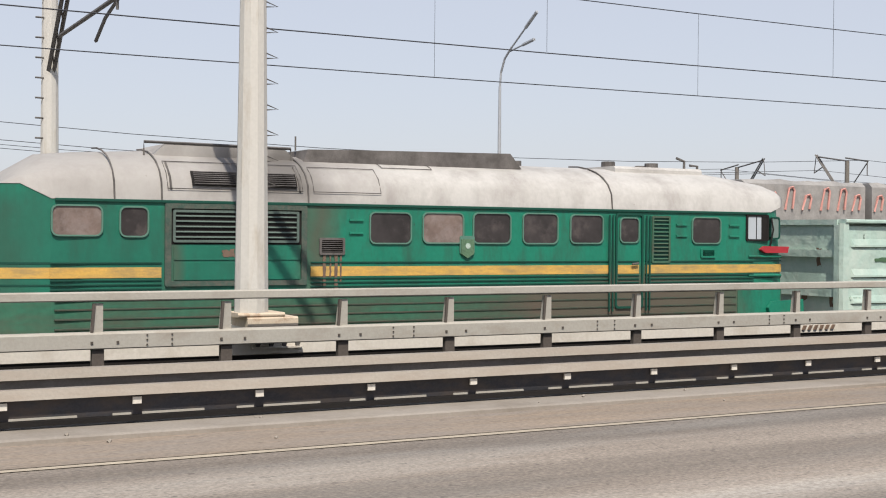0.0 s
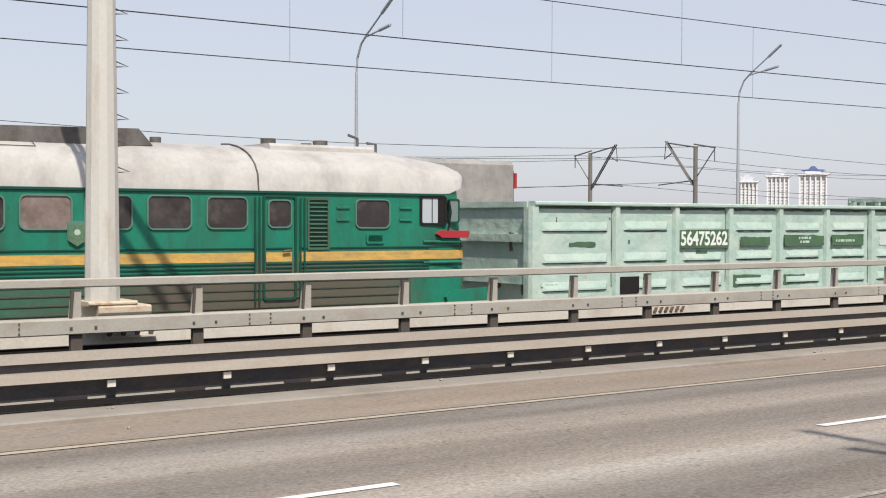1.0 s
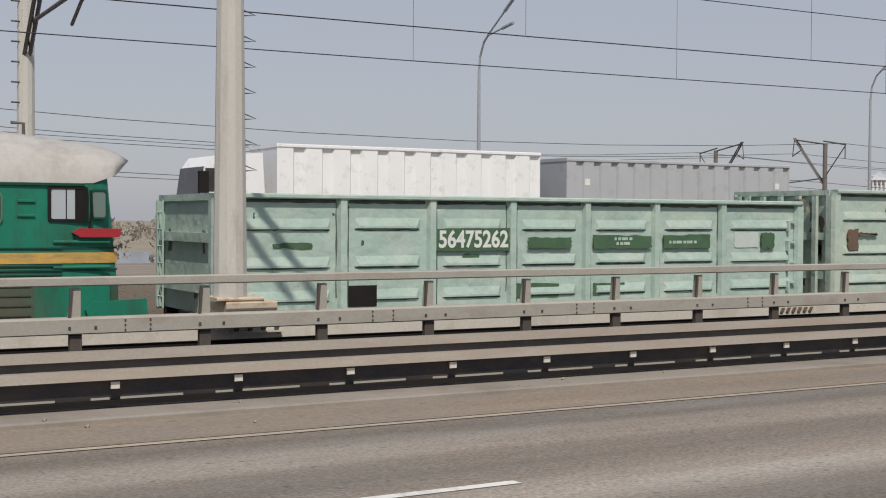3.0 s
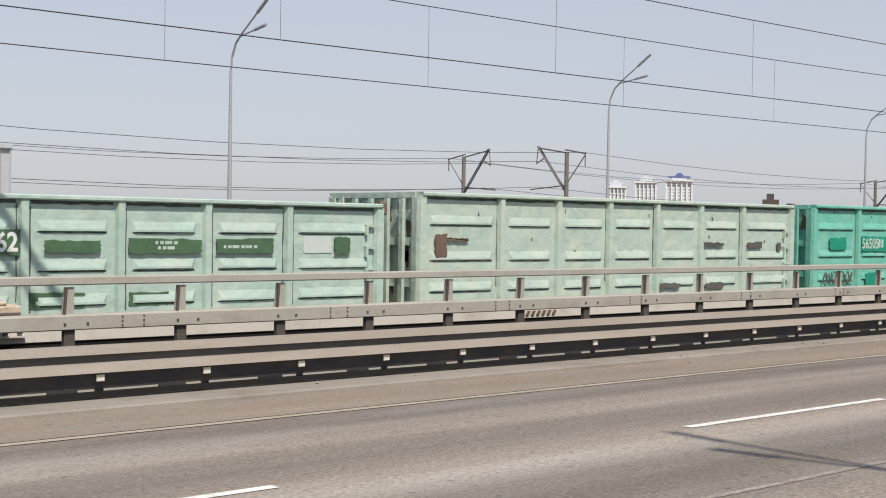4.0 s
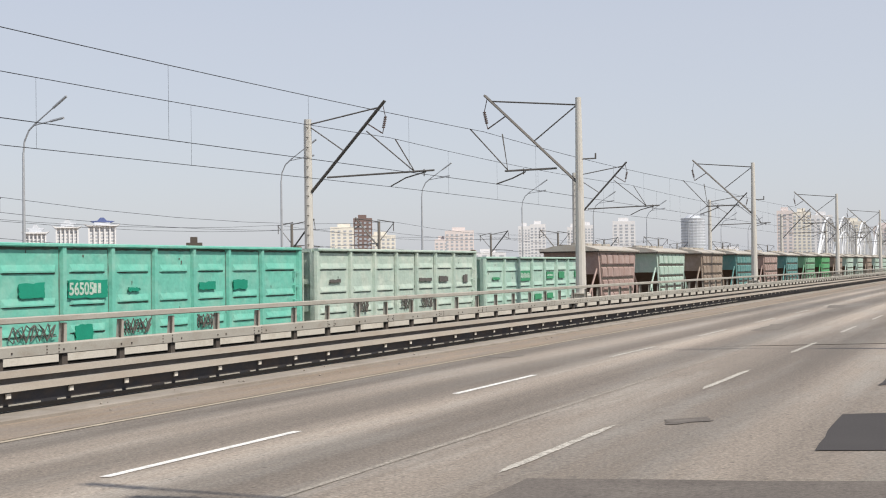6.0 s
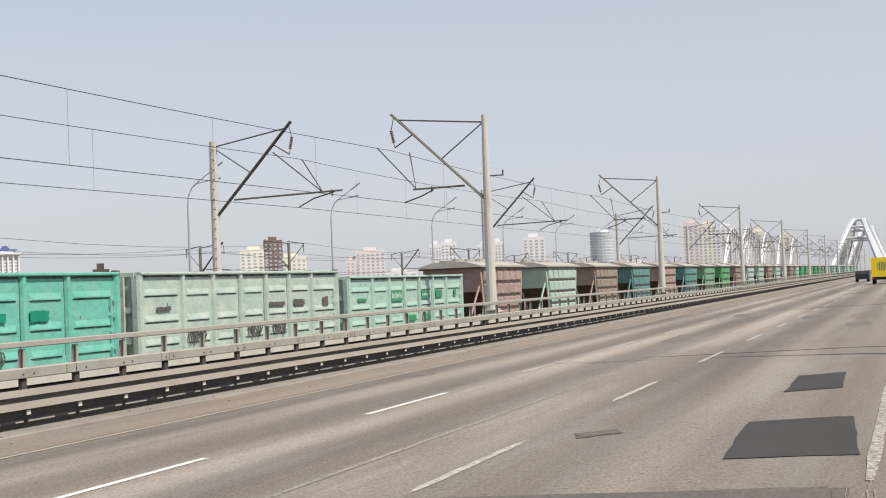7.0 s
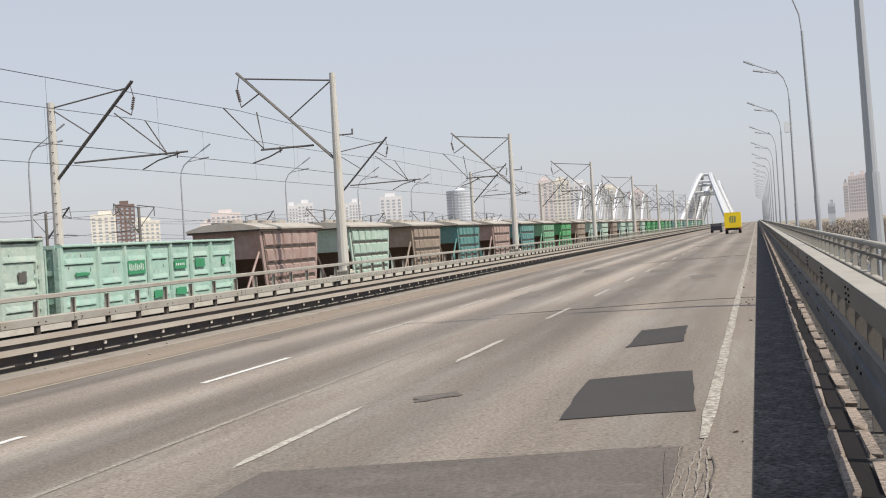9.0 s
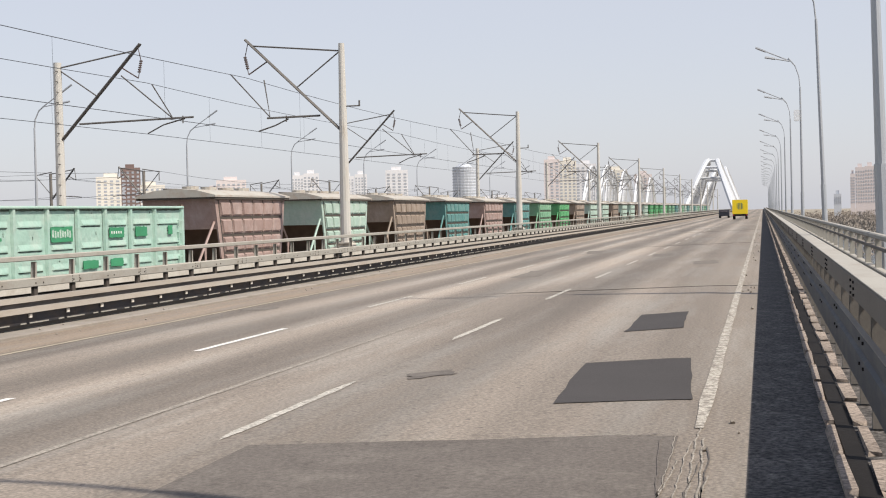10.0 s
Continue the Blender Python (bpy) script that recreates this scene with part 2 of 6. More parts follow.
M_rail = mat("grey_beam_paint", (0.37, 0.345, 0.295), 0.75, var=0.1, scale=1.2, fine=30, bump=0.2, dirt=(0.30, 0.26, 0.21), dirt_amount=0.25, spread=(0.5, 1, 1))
M_post = mat("grey_post_paint", (0.20, 0.18, 0.155), 0.8, var=0.14, scale=2, dirt=RUST, dirt_amount=0.1, random=0.1)
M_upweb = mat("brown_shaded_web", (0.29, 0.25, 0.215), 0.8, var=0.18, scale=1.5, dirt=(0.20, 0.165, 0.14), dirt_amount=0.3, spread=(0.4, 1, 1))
M_lip_lit = mat("tan_weathered_lit_lip", (0.285, 0.252, 0.208), 0.78, var=0.14, scale=1.5, fine=30, bump=0.2, dirt=(0.25, 0.205, 0.16), dirt_amount=0.35, spread=(0.25, 1, 1))
M_web_shade = mat("shaded_blue_grey_web", (0.056, 0.056, 0.062), 0.8, var=0.25, scale=1.5, dirt=(0.10, 0.08, 0.066), dirt_amount=0.35, spread=(0.5, 1, 1))
M_sunpatch = mat("sun_patch_concrete", (0.31, 0.255, 0.21), 0.95, var=0.25, scale=4, fine=30, bump=0.6, dirt=(0.16, 0.13, 0.11), dirt_amount=0.35, random=0.15, grain=(30, 0.3, 0.6))
M_stub = mat("dark_post_foot", (0.095, 0.08, 0.068), 0.85, var=0.2, scale=3)
M_beam_dark = mat("blue_grey_shaded_beam", (0.055, 0.06, 0.07), 0.7, var=0.15, scale=1.0, dirt=(0.10, 0.095, 0.09), dirt_amount=0.3)
M_beam_shade = mat("grey_weathered_shaded_beam", (0.15, 0.132, 0.112), 0.75, var=0.15, scale=1.2, dirt=(0.15, 0.13, 0.11), dirt_amount=0.3)
M_seam = mat("paving_seam", (0.30, 0.268, 0.225), 0.9, var=0.3, scale=3, dirt=(0.22, 0.195, 0.165), dirt_amount=0.3, grain=(30, 0.3, 0.3))
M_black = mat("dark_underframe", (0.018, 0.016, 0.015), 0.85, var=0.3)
M_green = mat("loco_green", (0.014, 0.182, 0.112), 0.42, var=0.12, scale=1.0, fine=12, bump=0.05, dirt=(0.03, 0.10, 0.066), dirt_amount=0.34, spread=(1.2, 1, 0.35), dents=0.12, chips=(0.03, 0.075, 0.05), stains=((-16.5, -10.6, 1.8, 3.6, 0.9, (0.02, 0.10, 0.07), 0.5), (-5.2, -1.5, 0.8, 2.22, 0.4, (0.115, 0.082, 0.062), 0.8), (-10.75, -10.2, 1.2, 3.5, 0.25, (0.10, 0.075, 0.055), 0.7), (-13.1, -12.9, 2.0, 3.5, 0.1, (0.09, 0.085, 0.06), 0.6), (-15.9, -15.3, 1.2, 3.4, 0.3, (0.03, 0.09, 0.06), 0.7)))
M_lowgreen = mat("loco_grimy_green", (0.03, 0.135, 0.08), 0.7, var=0.25, scale=0.7, fine=10, bump=0.1, dirt=(0.085, 0.068, 0.05), dirt_amount=0.55, spread=(0.25, 1, 1.2), stains=((-6.5, -1.4, 0.6, 2.1, 0.5, (0.115, 0.082, 0.062), 0.75),))
M_darkskirt = mat("grimy_skirt_edge", (0.035, 0.06, 0.04), 0.75, var=0.3, scale=1.5, dirt=(0.08, 0.06, 0.045), dirt_amount=0.5)
M_darkgreen = mat("loco_dark_green", (0.006, 0.058, 0.038), 0.5, var=0.1)
M_roof = mat("loco_roof_grey", (0.46, 0.44, 0.405), 0.65, var=0.08, scale=0.7, fine=14, bump=0.08, dirt=(0.30, 0.275, 0.25), dirt_amount=0.36, spread=(0.9, 1, 0.45), chips=(0.25, 0.22, 0.19), stains=((-16.5, -9.4, 3.3, 4.7, 0.8, (0.26, 0.24, 0.22), 0.6), (-12.2, -10.4, 3.5, 4.5, 0.4, (0.11, 0.10, 0.09), 0.85), (-9.8, -5.8, 4.25, 4.7, 0.4, (0.2, 0.18, 0.16), 0.6)))
M_hood = mat("sooty_hood", (0.17, 0.155, 0.145), 0.8, var=0.2, scale=0.8, dirt=SOOT, dirt_amount=0.6)
M_yellow = mat("yellow_stripe", (0.60, 0.36, 0.085), 0.55, var=0.14, scale=2, dirt=(0.30, 0.22, 0.10), dirt_amount=0.42, spread=(0.5, 1, 2))
M_red = mat("red_paint", (0.34, 0.026, 0.034), 0.5, var=0.12)
M_trim = mat("window_trim", (0.12, 0.24, 0.18), 0.4, metal=0.3, var=0.1)
M_crest = mat("crest_relief", (0.13, 0.22, 0.13), 0.5, metal=0.4, var=0.3, scale=14)
M_steel = mat("dark_steel", (0.12, 0.11, 0.10), 0.65, metal=0.2, var=0.2)
M_insul = mat("brown_insulator", (0.09, 0.06, 0.05), 0.35, var=0.1)
M_lampsteel = mat("galvanised_lamp", (0.40, 0.41, 0.42), 0.5, metal=0.3, var=0.08)
M_wire = mat("wire", (0.06, 0.06, 0.065), 0.6, var=0.05, bump=0)
M_mark = mat("dark_green_marking", (0.065, 0.125, 0.065), 0.7, var=0.25, scale=4)
M_palepatch = mat("pale_bare_paint", (0.50, 0.55, 0.51), 0.7, var=0.1)
M_white = mat("white_stencil", (0.68, 0.70, 0.65), 0.7, var=0.06)
M_dimwhite = mat("faded_stencil", (0.50, 0.56, 0.48), 0.7, var=0.2, scale=8, dirt=(0.15, 0.35, 0.27), dirt_amount=0.4)
M_contw = mat("white_container", (0.80, 0.80, 0.79), 0.6, var=0.04, scale=1.0, dirt=(0.6, 0.6, 0.58), dirt_amount=0.15)
M_contg = mat("grey_container", (0.42, 0.43, 0.44), 0.65, var=0.08, scale=0.8, dirt=(0.36, 0.36, 0.36), dirt_amount=0.15)
M_tarp = mat("grey_tarpaulin", (0.30, 0.285, 0.265), 0.7, var=0.2, scale=0.7, bump=0.1, dirt=(0.2, 0.19, 0.18), dirt_amount=0.4)
M_tyre = mat("tyre", (0.03, 0.03, 0.03), 0.9, var=0.1)
M_vany = mat("van_yellow", (0.80, 0.58, 0.02), 0.5, var=0.05)
M_water = mat("river_water", (0.10, 0.12, 0.13), 0.15, var=0.1, scale=0.02, fine=0.5, bump=0.1)
M_land = mat("dry_land", (0.30, 0.26, 0.20), 0.95, var=0.25, scale=0.01, fine=0.15, bump=0.3, dirt=(0.28, 0.25, 0.20), dirt_amount=0.4)
M_ballast = mat("track_ballast", (0.22, 0.20, 0.175), 0.95, var=0.25, scale=1.5, fine=25, bump=0.8)
M_archw = mat("white_arch_steel", (0.56, 0.57, 0.58), 0.5, var=0.05, scale=0.2)
M_twig = mat("bare_bush", (0.27, 0.232, 0.195), 0.95, var=0.3, scale=0.2)
# distance haze is mixed into the pink facade and far window colours
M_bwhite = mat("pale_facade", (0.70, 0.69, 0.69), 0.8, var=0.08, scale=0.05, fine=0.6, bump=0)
M_bpink = mat("hazed_pink_facade", (0.68, 0.61, 0.585), 0.8, var=0.08, scale=0.05, fine=0.6, bump=0)
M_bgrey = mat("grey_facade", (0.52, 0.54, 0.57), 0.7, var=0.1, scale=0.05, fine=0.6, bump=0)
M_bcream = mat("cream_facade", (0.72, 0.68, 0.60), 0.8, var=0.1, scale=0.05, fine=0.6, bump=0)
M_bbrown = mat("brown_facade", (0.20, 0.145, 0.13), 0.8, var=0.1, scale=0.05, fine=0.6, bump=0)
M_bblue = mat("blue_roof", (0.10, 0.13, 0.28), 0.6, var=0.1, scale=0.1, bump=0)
M_bwin = mat("hazed_far_window", (0.40, 0.42, 0.45), 0.25, var=0.2, scale=0.3, bump=0)


def glass(name, tint, rough=0.06):
    m = bpy.data.materials.new(name)
    m.use_nodes = True
    p = m.node_tree.nodes["Principled BSDF"]
    p.inputs["Base Color"].default_value = (*tint, 1)
    p.inputs["Roughness"].default_value = rough
    p.inputs["Specular IOR Level"].default_value = 0.22
    return m


M_glass = mat("mottled_dark_glass", (0.042, 0.036, 0.035), 0.2, var=0.5, scale=1.3, fine=3, bump=0, dirt=(0.085, 0.07, 0.065), dirt_amount=0.2)
M_grimyframe = mat("grimy_shutter_frame", (0.055, 0.085, 0.066), 0.75, var=0.3, scale=4, dirt=(0.12, 0.105, 0.085), dirt_amount=0.35)
M_louvre = mat("dusty_louvre_steel", (0.10, 0.135, 0.115), 0.6, var=0.25, scale=3)
M_glassbrown = mat("mottled_brown_glass", (0.17, 0.125, 0.105), 0.3, var=0.35, scale=1.6, fine=6, bump=0, dirt=(0.27, 0.22, 0.20), dirt_amount=0.4)
M_darkcar = mat("dark_car_paint", (0.02, 0.02, 0.025), 0.3, var=0.05, bump=0)
M_cabglass = glass("sky_toned_cab_glass", (0.42, 0.45, 0.47), 0.1)
M_quarter = glass("quarter_glass", (0.16, 0.21, 0.19), 0.12)
PAINTS = {}


def wagon_paint(key, base, worn):
    if key not in PAINTS:
        PAINTS[key] = mat("wagon_" + key, base, 0.7, var=0.1, scale=0.9, fine=9, bump=0.1, dirt=worn, dirt_amount=0.34, spread=(0.8, 1, 0.6), chips=tuple(0.35 * v + 0.02 for v in base), dents=0.55)
    return PAINTS[key]


# ---- mesh helpers ----
def part(name, bm, material, parent=None, label="", smooth=False):
    me = bpy.data.meshes.new(name)
    bmesh.ops.recalc_face_normals(bm, faces=bm.faces[:])
    bm.to_mesh(me)
    bm.free()
    if smooth:
        for f in me.polygons:
            f.use_smooth = True
    me.materials.append(material)
    ob = new(name, me)
    if parent:
        ob.parent = parent
    if label:
        tagged(ob, label)
    return ob


def thing(name, label, category, m=None, group="", kind=""):
    ob = new(name)
    ob.empty_display_size = 0.3
    if m is not None:
        ob.matrix_world = m
    return tagged(ob, label, category, group, kind)


def box(bm, x0, x1, y0, y1, z0, z1):
    vs = [bm.verts.new((x, y, z)) for x in (x0, x1) for y in (y0, y1) for z in (z0, z1)]
    for a, b, c, d in ((0, 1, 3, 2), (4, 6, 7, 5), (0, 4, 5, 1), (2, 3, 7, 6), (0, 2, 6, 4), (1, 5, 7, 3)):
        bm.faces.new((vs[a], vs[b], vs[c], vs[d]))
    return vs


def cbox(bm, x0, x1, y0, y1, z0, z1, c=0.02):
    """A box whose upper and side edges are bevelled by c, by an octagonal cross-section in yz."""
    prof = [(y0 + c, z0), (y1 - c, z0), (y1, z0 + c), (y1, z1 - c), (y1 - c, z1), (y0 + c, z1), (y0, z1 - c), (y0, z0 + c)]
    prism(bm, prof, x0, x1)


def prism(bm, prof, x0, x1, axis="x"):
    """A profile (closed polygon) pushed from x0 to x1; axis x: profile in yz; axis y: in xz; axis z: in xy."""
    def P(u, v, w):
        return {"x": (w, u, v), "y": (u, w, v), "z": (u, v, w)}[axis]
    a = [bm.verts.new(P(u, v, x0)) for u, v in prof]
    b = [bm.verts.new(P(u, v, x1)) for u, v in prof]
    bm.faces.new(a)
    bm.faces.new(b[::-1])
    n = len(prof)
    for i in range(n):
        bm.faces.new((a[i], a[(i + 1) % n], b[(i + 1) % n], b[i]))


def rod(bm, p, q, r, sides=6, r2=None):
    p, q = Vector(p), Vector(q)
    d = (q - p)
    u = d.orthogonal().normalized()
    v = d.normalized().cross(u)
    r2 = r if r2 is None else r2
    ra, rb = [], []
    for i in range(sides):
        a = 2 * math.pi * (i + 0.5) / sides
        o = u * math.cos(a) + v * math.sin(a)
        ra.append(bm.verts.new(p + o * r))
        rb.append(bm.verts.new(q + o * r2))
    for i in range(sides):
        bm.faces.new((ra[i], ra[(i + 1) % sides], rb[(i + 1) % sides], rb[i]))
    bm.faces.new(ra[::-1])
    bm.faces.new(rb)


def chain(bm, pts, r, sides=4):
    pts = [Vector(p) for p in pts]
    rows = []
    for i, p in enumerate(pts):
        d = pts[min(i + 1, len(pts) - 1)] - pts[max(i - 1, 0)]
        u = d.cross(Vector((0.31, 0.17, 0.94))).normalized()
        v = d.normalized().cross(u)
        rows.append([bm.verts.new(p + (u * math.cos(2 * math.pi * k / sides) + v * math.sin(2 * math.pi * k / sides)) * r) for k in range(sides)])
    for a, b in zip(rows, rows[1:]):
        for k in range(sides):
            bm.faces.new((a[k], a[(k + 1) % sides], b[(k + 1) % sides], b[k]))
    bm.faces.new(rows[0][::-1])
    bm.faces.new(rows[-1])


def disc(bm, c, r, y0, y1, sides=18):
    """A wheel or drum with its axis along y."""
    prism(bm, [(c[0] + r * math.cos(2 * math.pi * i / sides), c[1] + r * math.sin(2 * math.pi * i / sides)) for i in range(sides)], y0, y1, "y")


def rrect(x0, x1, z0, z1, r=0.07, k=4):
    out = []
    for cx, cz, a0 in ((x1 - r, z1 - r, 0), (x0 + r, z1 - r, 90), (x0 + r, z0 + r, 180), (x1 - r, z0 + r, 270)):
        for i in range(k + 1):
            a = radians(a0 + 90 * i / k)
            out.append((cx + r * math.cos(a), cz + r * math.sin(a)))
    return out


def ring(bm, outer, inner, y0, y1):
    """A frame between two outlines of equal length in xz, from y0 (front) to y1."""
    n = len(outer)
    vs = [[bm.verts.new((u, y, v)) for u, v in o] for o in (outer, inner) for y in (y0, y1)]
    of, ob, jf, jb = vs
    for i in range(n):
        j = (i + 1) % n
        bm.faces.new((of[i], of[j], jf[j], jf[i]))
        bm.faces.new((of[i], ob[i], ob[j], of[j]))
        bm.faces.new((jf[i], jf[j], jb[j], jb[i]))
        bm.faces.new((ob[i], jb[i], jb[j], ob[j]))


# ---- plan ----
FALL = 0.03          # the carriageway falls towards the tracks
KERB_Y, PAR_Y, MAST_Y, MAST2_Y = 12.4, 16.0, 16.7, 29.8
TRACK_Y, TRACK2_Y, RAIL_Z = 21.5, 25.6, -1.28
X0, X1 = -60.0, 900.0


def gz(y):
    return 0.0 if y <= 1 else -FALL * (min(y, KERB_Y) - 1)


# ---- structure ----
def strip(name, y0, y1, dz, material, x0=X0, x1=X1, label="", parent=None, thick=0.0):
    """A sheet along the bridge that follows the fall of the carriageway."""
    bm = bmesh.new()
    xs = [x0 + (x1 - x0) * i / 24 for i in range(25)]
    ys = sorted({y0, y1, *([1.0] if y0 < 1 < y1 else [])})
    grid = [[bm.verts.new((x, y, gz(y) + dz)) for y in ys] for x in xs]
    for a, b in zip(grid, grid[1:]):
        for j in range(len(ys) - 1):
            bm.faces.new((a[j], b[j], b[j + 1], a[j + 1]))
    ob = part(name, bm, material, parent)
    return tagged(ob, label, kind="structure") if not parent else ob


def structure():
    bm = bmesh.new()
    v = [bm.verts.new(p) for p in ((-4500, -4500, -11), (4500, -4500, -11), (4500, 4500, -11), (-4500, 4500, -11))]
    bm.faces.new(v)
    tagged(part("ground", bm, M_land), "dry brown river bank with faded grass", kind="structure")
    bm = bmesh.new()
    prism(bm, [(-300, -260), (700, -210), (760, -40), (620, -14), (520, 40), (640, 400), (-300, 500)], -10.9, -10.8, "z")
    tagged(part("water", bm, M_water), "still grey river water under the bridge", kind="structure")
    strip("road", -0.62, KERB_Y, 0.0, M_asphalt, label="worn grey asphalt carriageway with three lanes")
    strip("shoulder", 10.98, KERB_Y, 0.006, M_dusty, label="dusty tan shoulder along the carriageway")
    # deck below the carriageway
    bm = bmesh.new()
    prism(bm, [(-2.3, -0.02), (-0.62, -0.02), (1.0, -0.03), (KERB_Y, gz(KERB_Y) - 0.03), (13.5, -0.45), (13.5, -1.6), (-2.3, -1.6)], X0, X1)
    tagged(part("bridge_deck", bm, M_concrete), "grey concrete bridge deck slab", kind="structure")
    bm = bmesh.new()
    prism(bm, [(KERB_Y, gz(KERB_Y) + 0.045), (KERB_Y + 0.05, gz(KERB_Y) + 0.06), (13.55, -0.28), (13.55, -0.44), (KERB_Y, gz(KERB_Y) - 0.02)], X0, X1)
    tagged(part("kerb", bm, M_concrete), "low concrete kerb strip below the guard rail", kind="structure")
    # right-hand gutter; its dark colour holds grime and the guard rail's shadow
    bm = bmesh.new()
    prism(bm, [(0.0, 0.004), (-0.6, 0.012), (-0.62, 0.03), (-1.3, 0.035), (-1.3, -0.015), (0.0, -0.015)], X0, X1)
    tagged(part("gutter", bm, M_gutter_shade), "grimy gravelly gutter strip, guard rail shadow included in its dark colour", kind="structure")
    bm = bmesh.new()
    prism(bm, [(-1.3, 0.05), (-2.3, 0.08), (-2.3, -0.3), (-1.3, -0.3)], X0, X1)
    tagged(part("pavement", bm, M_concrete), "narrow concrete walkway behind the guard rail", kind="structure")
    # railway deck
    bm = bmesh.new()
    prism(bm, [(17.2, -0.05), (17.2, 0.22), (17.55, 0.25), (17.6, -1.45), (30.6, -1.45), (30.6, -2.8), (18.2, -2.8), (18.2, -1.7), (17.9, -0.35)], X0, X1)
    tagged(part("railway_deck", bm, M_pale), "pale concrete railway deck with an edge upstand", kind="structure")
    # black strip added for the shade below the deck edge
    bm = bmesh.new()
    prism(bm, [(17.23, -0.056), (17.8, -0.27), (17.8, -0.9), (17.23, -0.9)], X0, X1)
    tagged(part("edge_shade", bm, M_black), "near-black strip for the shade below the railway deck edge", kind="structure")
    # added floor, black so that the open gap reads as deep shade
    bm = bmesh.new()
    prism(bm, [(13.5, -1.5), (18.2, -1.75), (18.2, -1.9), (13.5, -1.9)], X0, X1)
    tagged(part("gap_shade_floor", bm, M_black), "near-black floor added to keep the gap between the decks in shade", kind="structure")
    bm = bmesh.new()
    for yc in (TRACK_Y, TRACK2_Y):
        prism(bm, [(yc - 2.0, -1.45), (yc - 1.5, RAIL_Z - 0.16), (yc + 1.5, RAIL_Z - 0.16), (yc + 2.0, -1.45)], X0, X1)
    tagged(part("ballast", bm, M_ballast), "grey crushed stone ballast under the tracks", kind="stuff")
    for yc in (TRACK_Y, TRACK2_Y):
        tr = thing("railway_track", "pair of worn steel rails on ballast", "track", kind="structure")
        for dy in (-0.76, 0.76):
            bm = bmesh.new()
            prism(bm, [(yc + dy - 0.075, RAIL_Z - 0.17), (yc + dy + 0.075, RAIL_Z - 0.17), (yc + dy + 0.036, RAIL_Z), (yc + dy - 0.036, RAIL_Z)], X0, X1)
            part("rail", bm, M_rust, tr)
    comb = thing("comb_plate", "short rusty comb of slanted bars on the deck edge", "comb plate")
    for i in range(6):
        bm = bmesh.new()
        prism(bm, [(16.75 + 0.14 * i, 0.0), (16.81 + 0.14 * i, 0.0), (16.86 + 0.14 * i, 0.08), (16.80 + 0.14 * i, 0.08)], 17.17, 17.2, "y")
        part("comb_bar", bm, M_rust, comb)
    # far carriageway
    bm = bmesh.new()
    prism(bm, [(33.0, -0.05), (47.0, -0.05), (47.0, -1.5), (33.0, -1.5)], X0, X1)
    tagged(part("road_far", bm, M_asphalt), "second asphalt carriageway beyond the tracks", kind="structure")
    markings()


def on_road(x, y):
    k = 1.62 / (1.65 - FALL * y)
    return x * k, y * k


def flat(name, pts, dz, material, label="", kind="structure"):
    bm = bmesh.new()
    bm.faces.new([bm.verts.new((x, y, gz(y) + dz)) for x, y in pts])
    return tagged(part(name, bm, material), label, kind=kind)


def wobble(pts, amount, rng, n=6):
    out = []
    for (ax, ay), (bx, by) in zip(pts, pts[1:] + pts[:1]):
        for i in range(n):
            t = i / n
            out.append((ax + (bx - ax) * t + rng.uniform(-amount, amount), ay + (by - ay) * t + rng.uniform(-amount, amount)))
    return out


def stripe_sheet(bm, x0, x1, y, w, dz):
    bm.faces.new([bm.verts.new((a, b, gz(b) + dz)) for a, b in ((x0, y - w / 2), (x1, y - w / 2), (x1, y + w / 2), (x0, y + w / 2))])


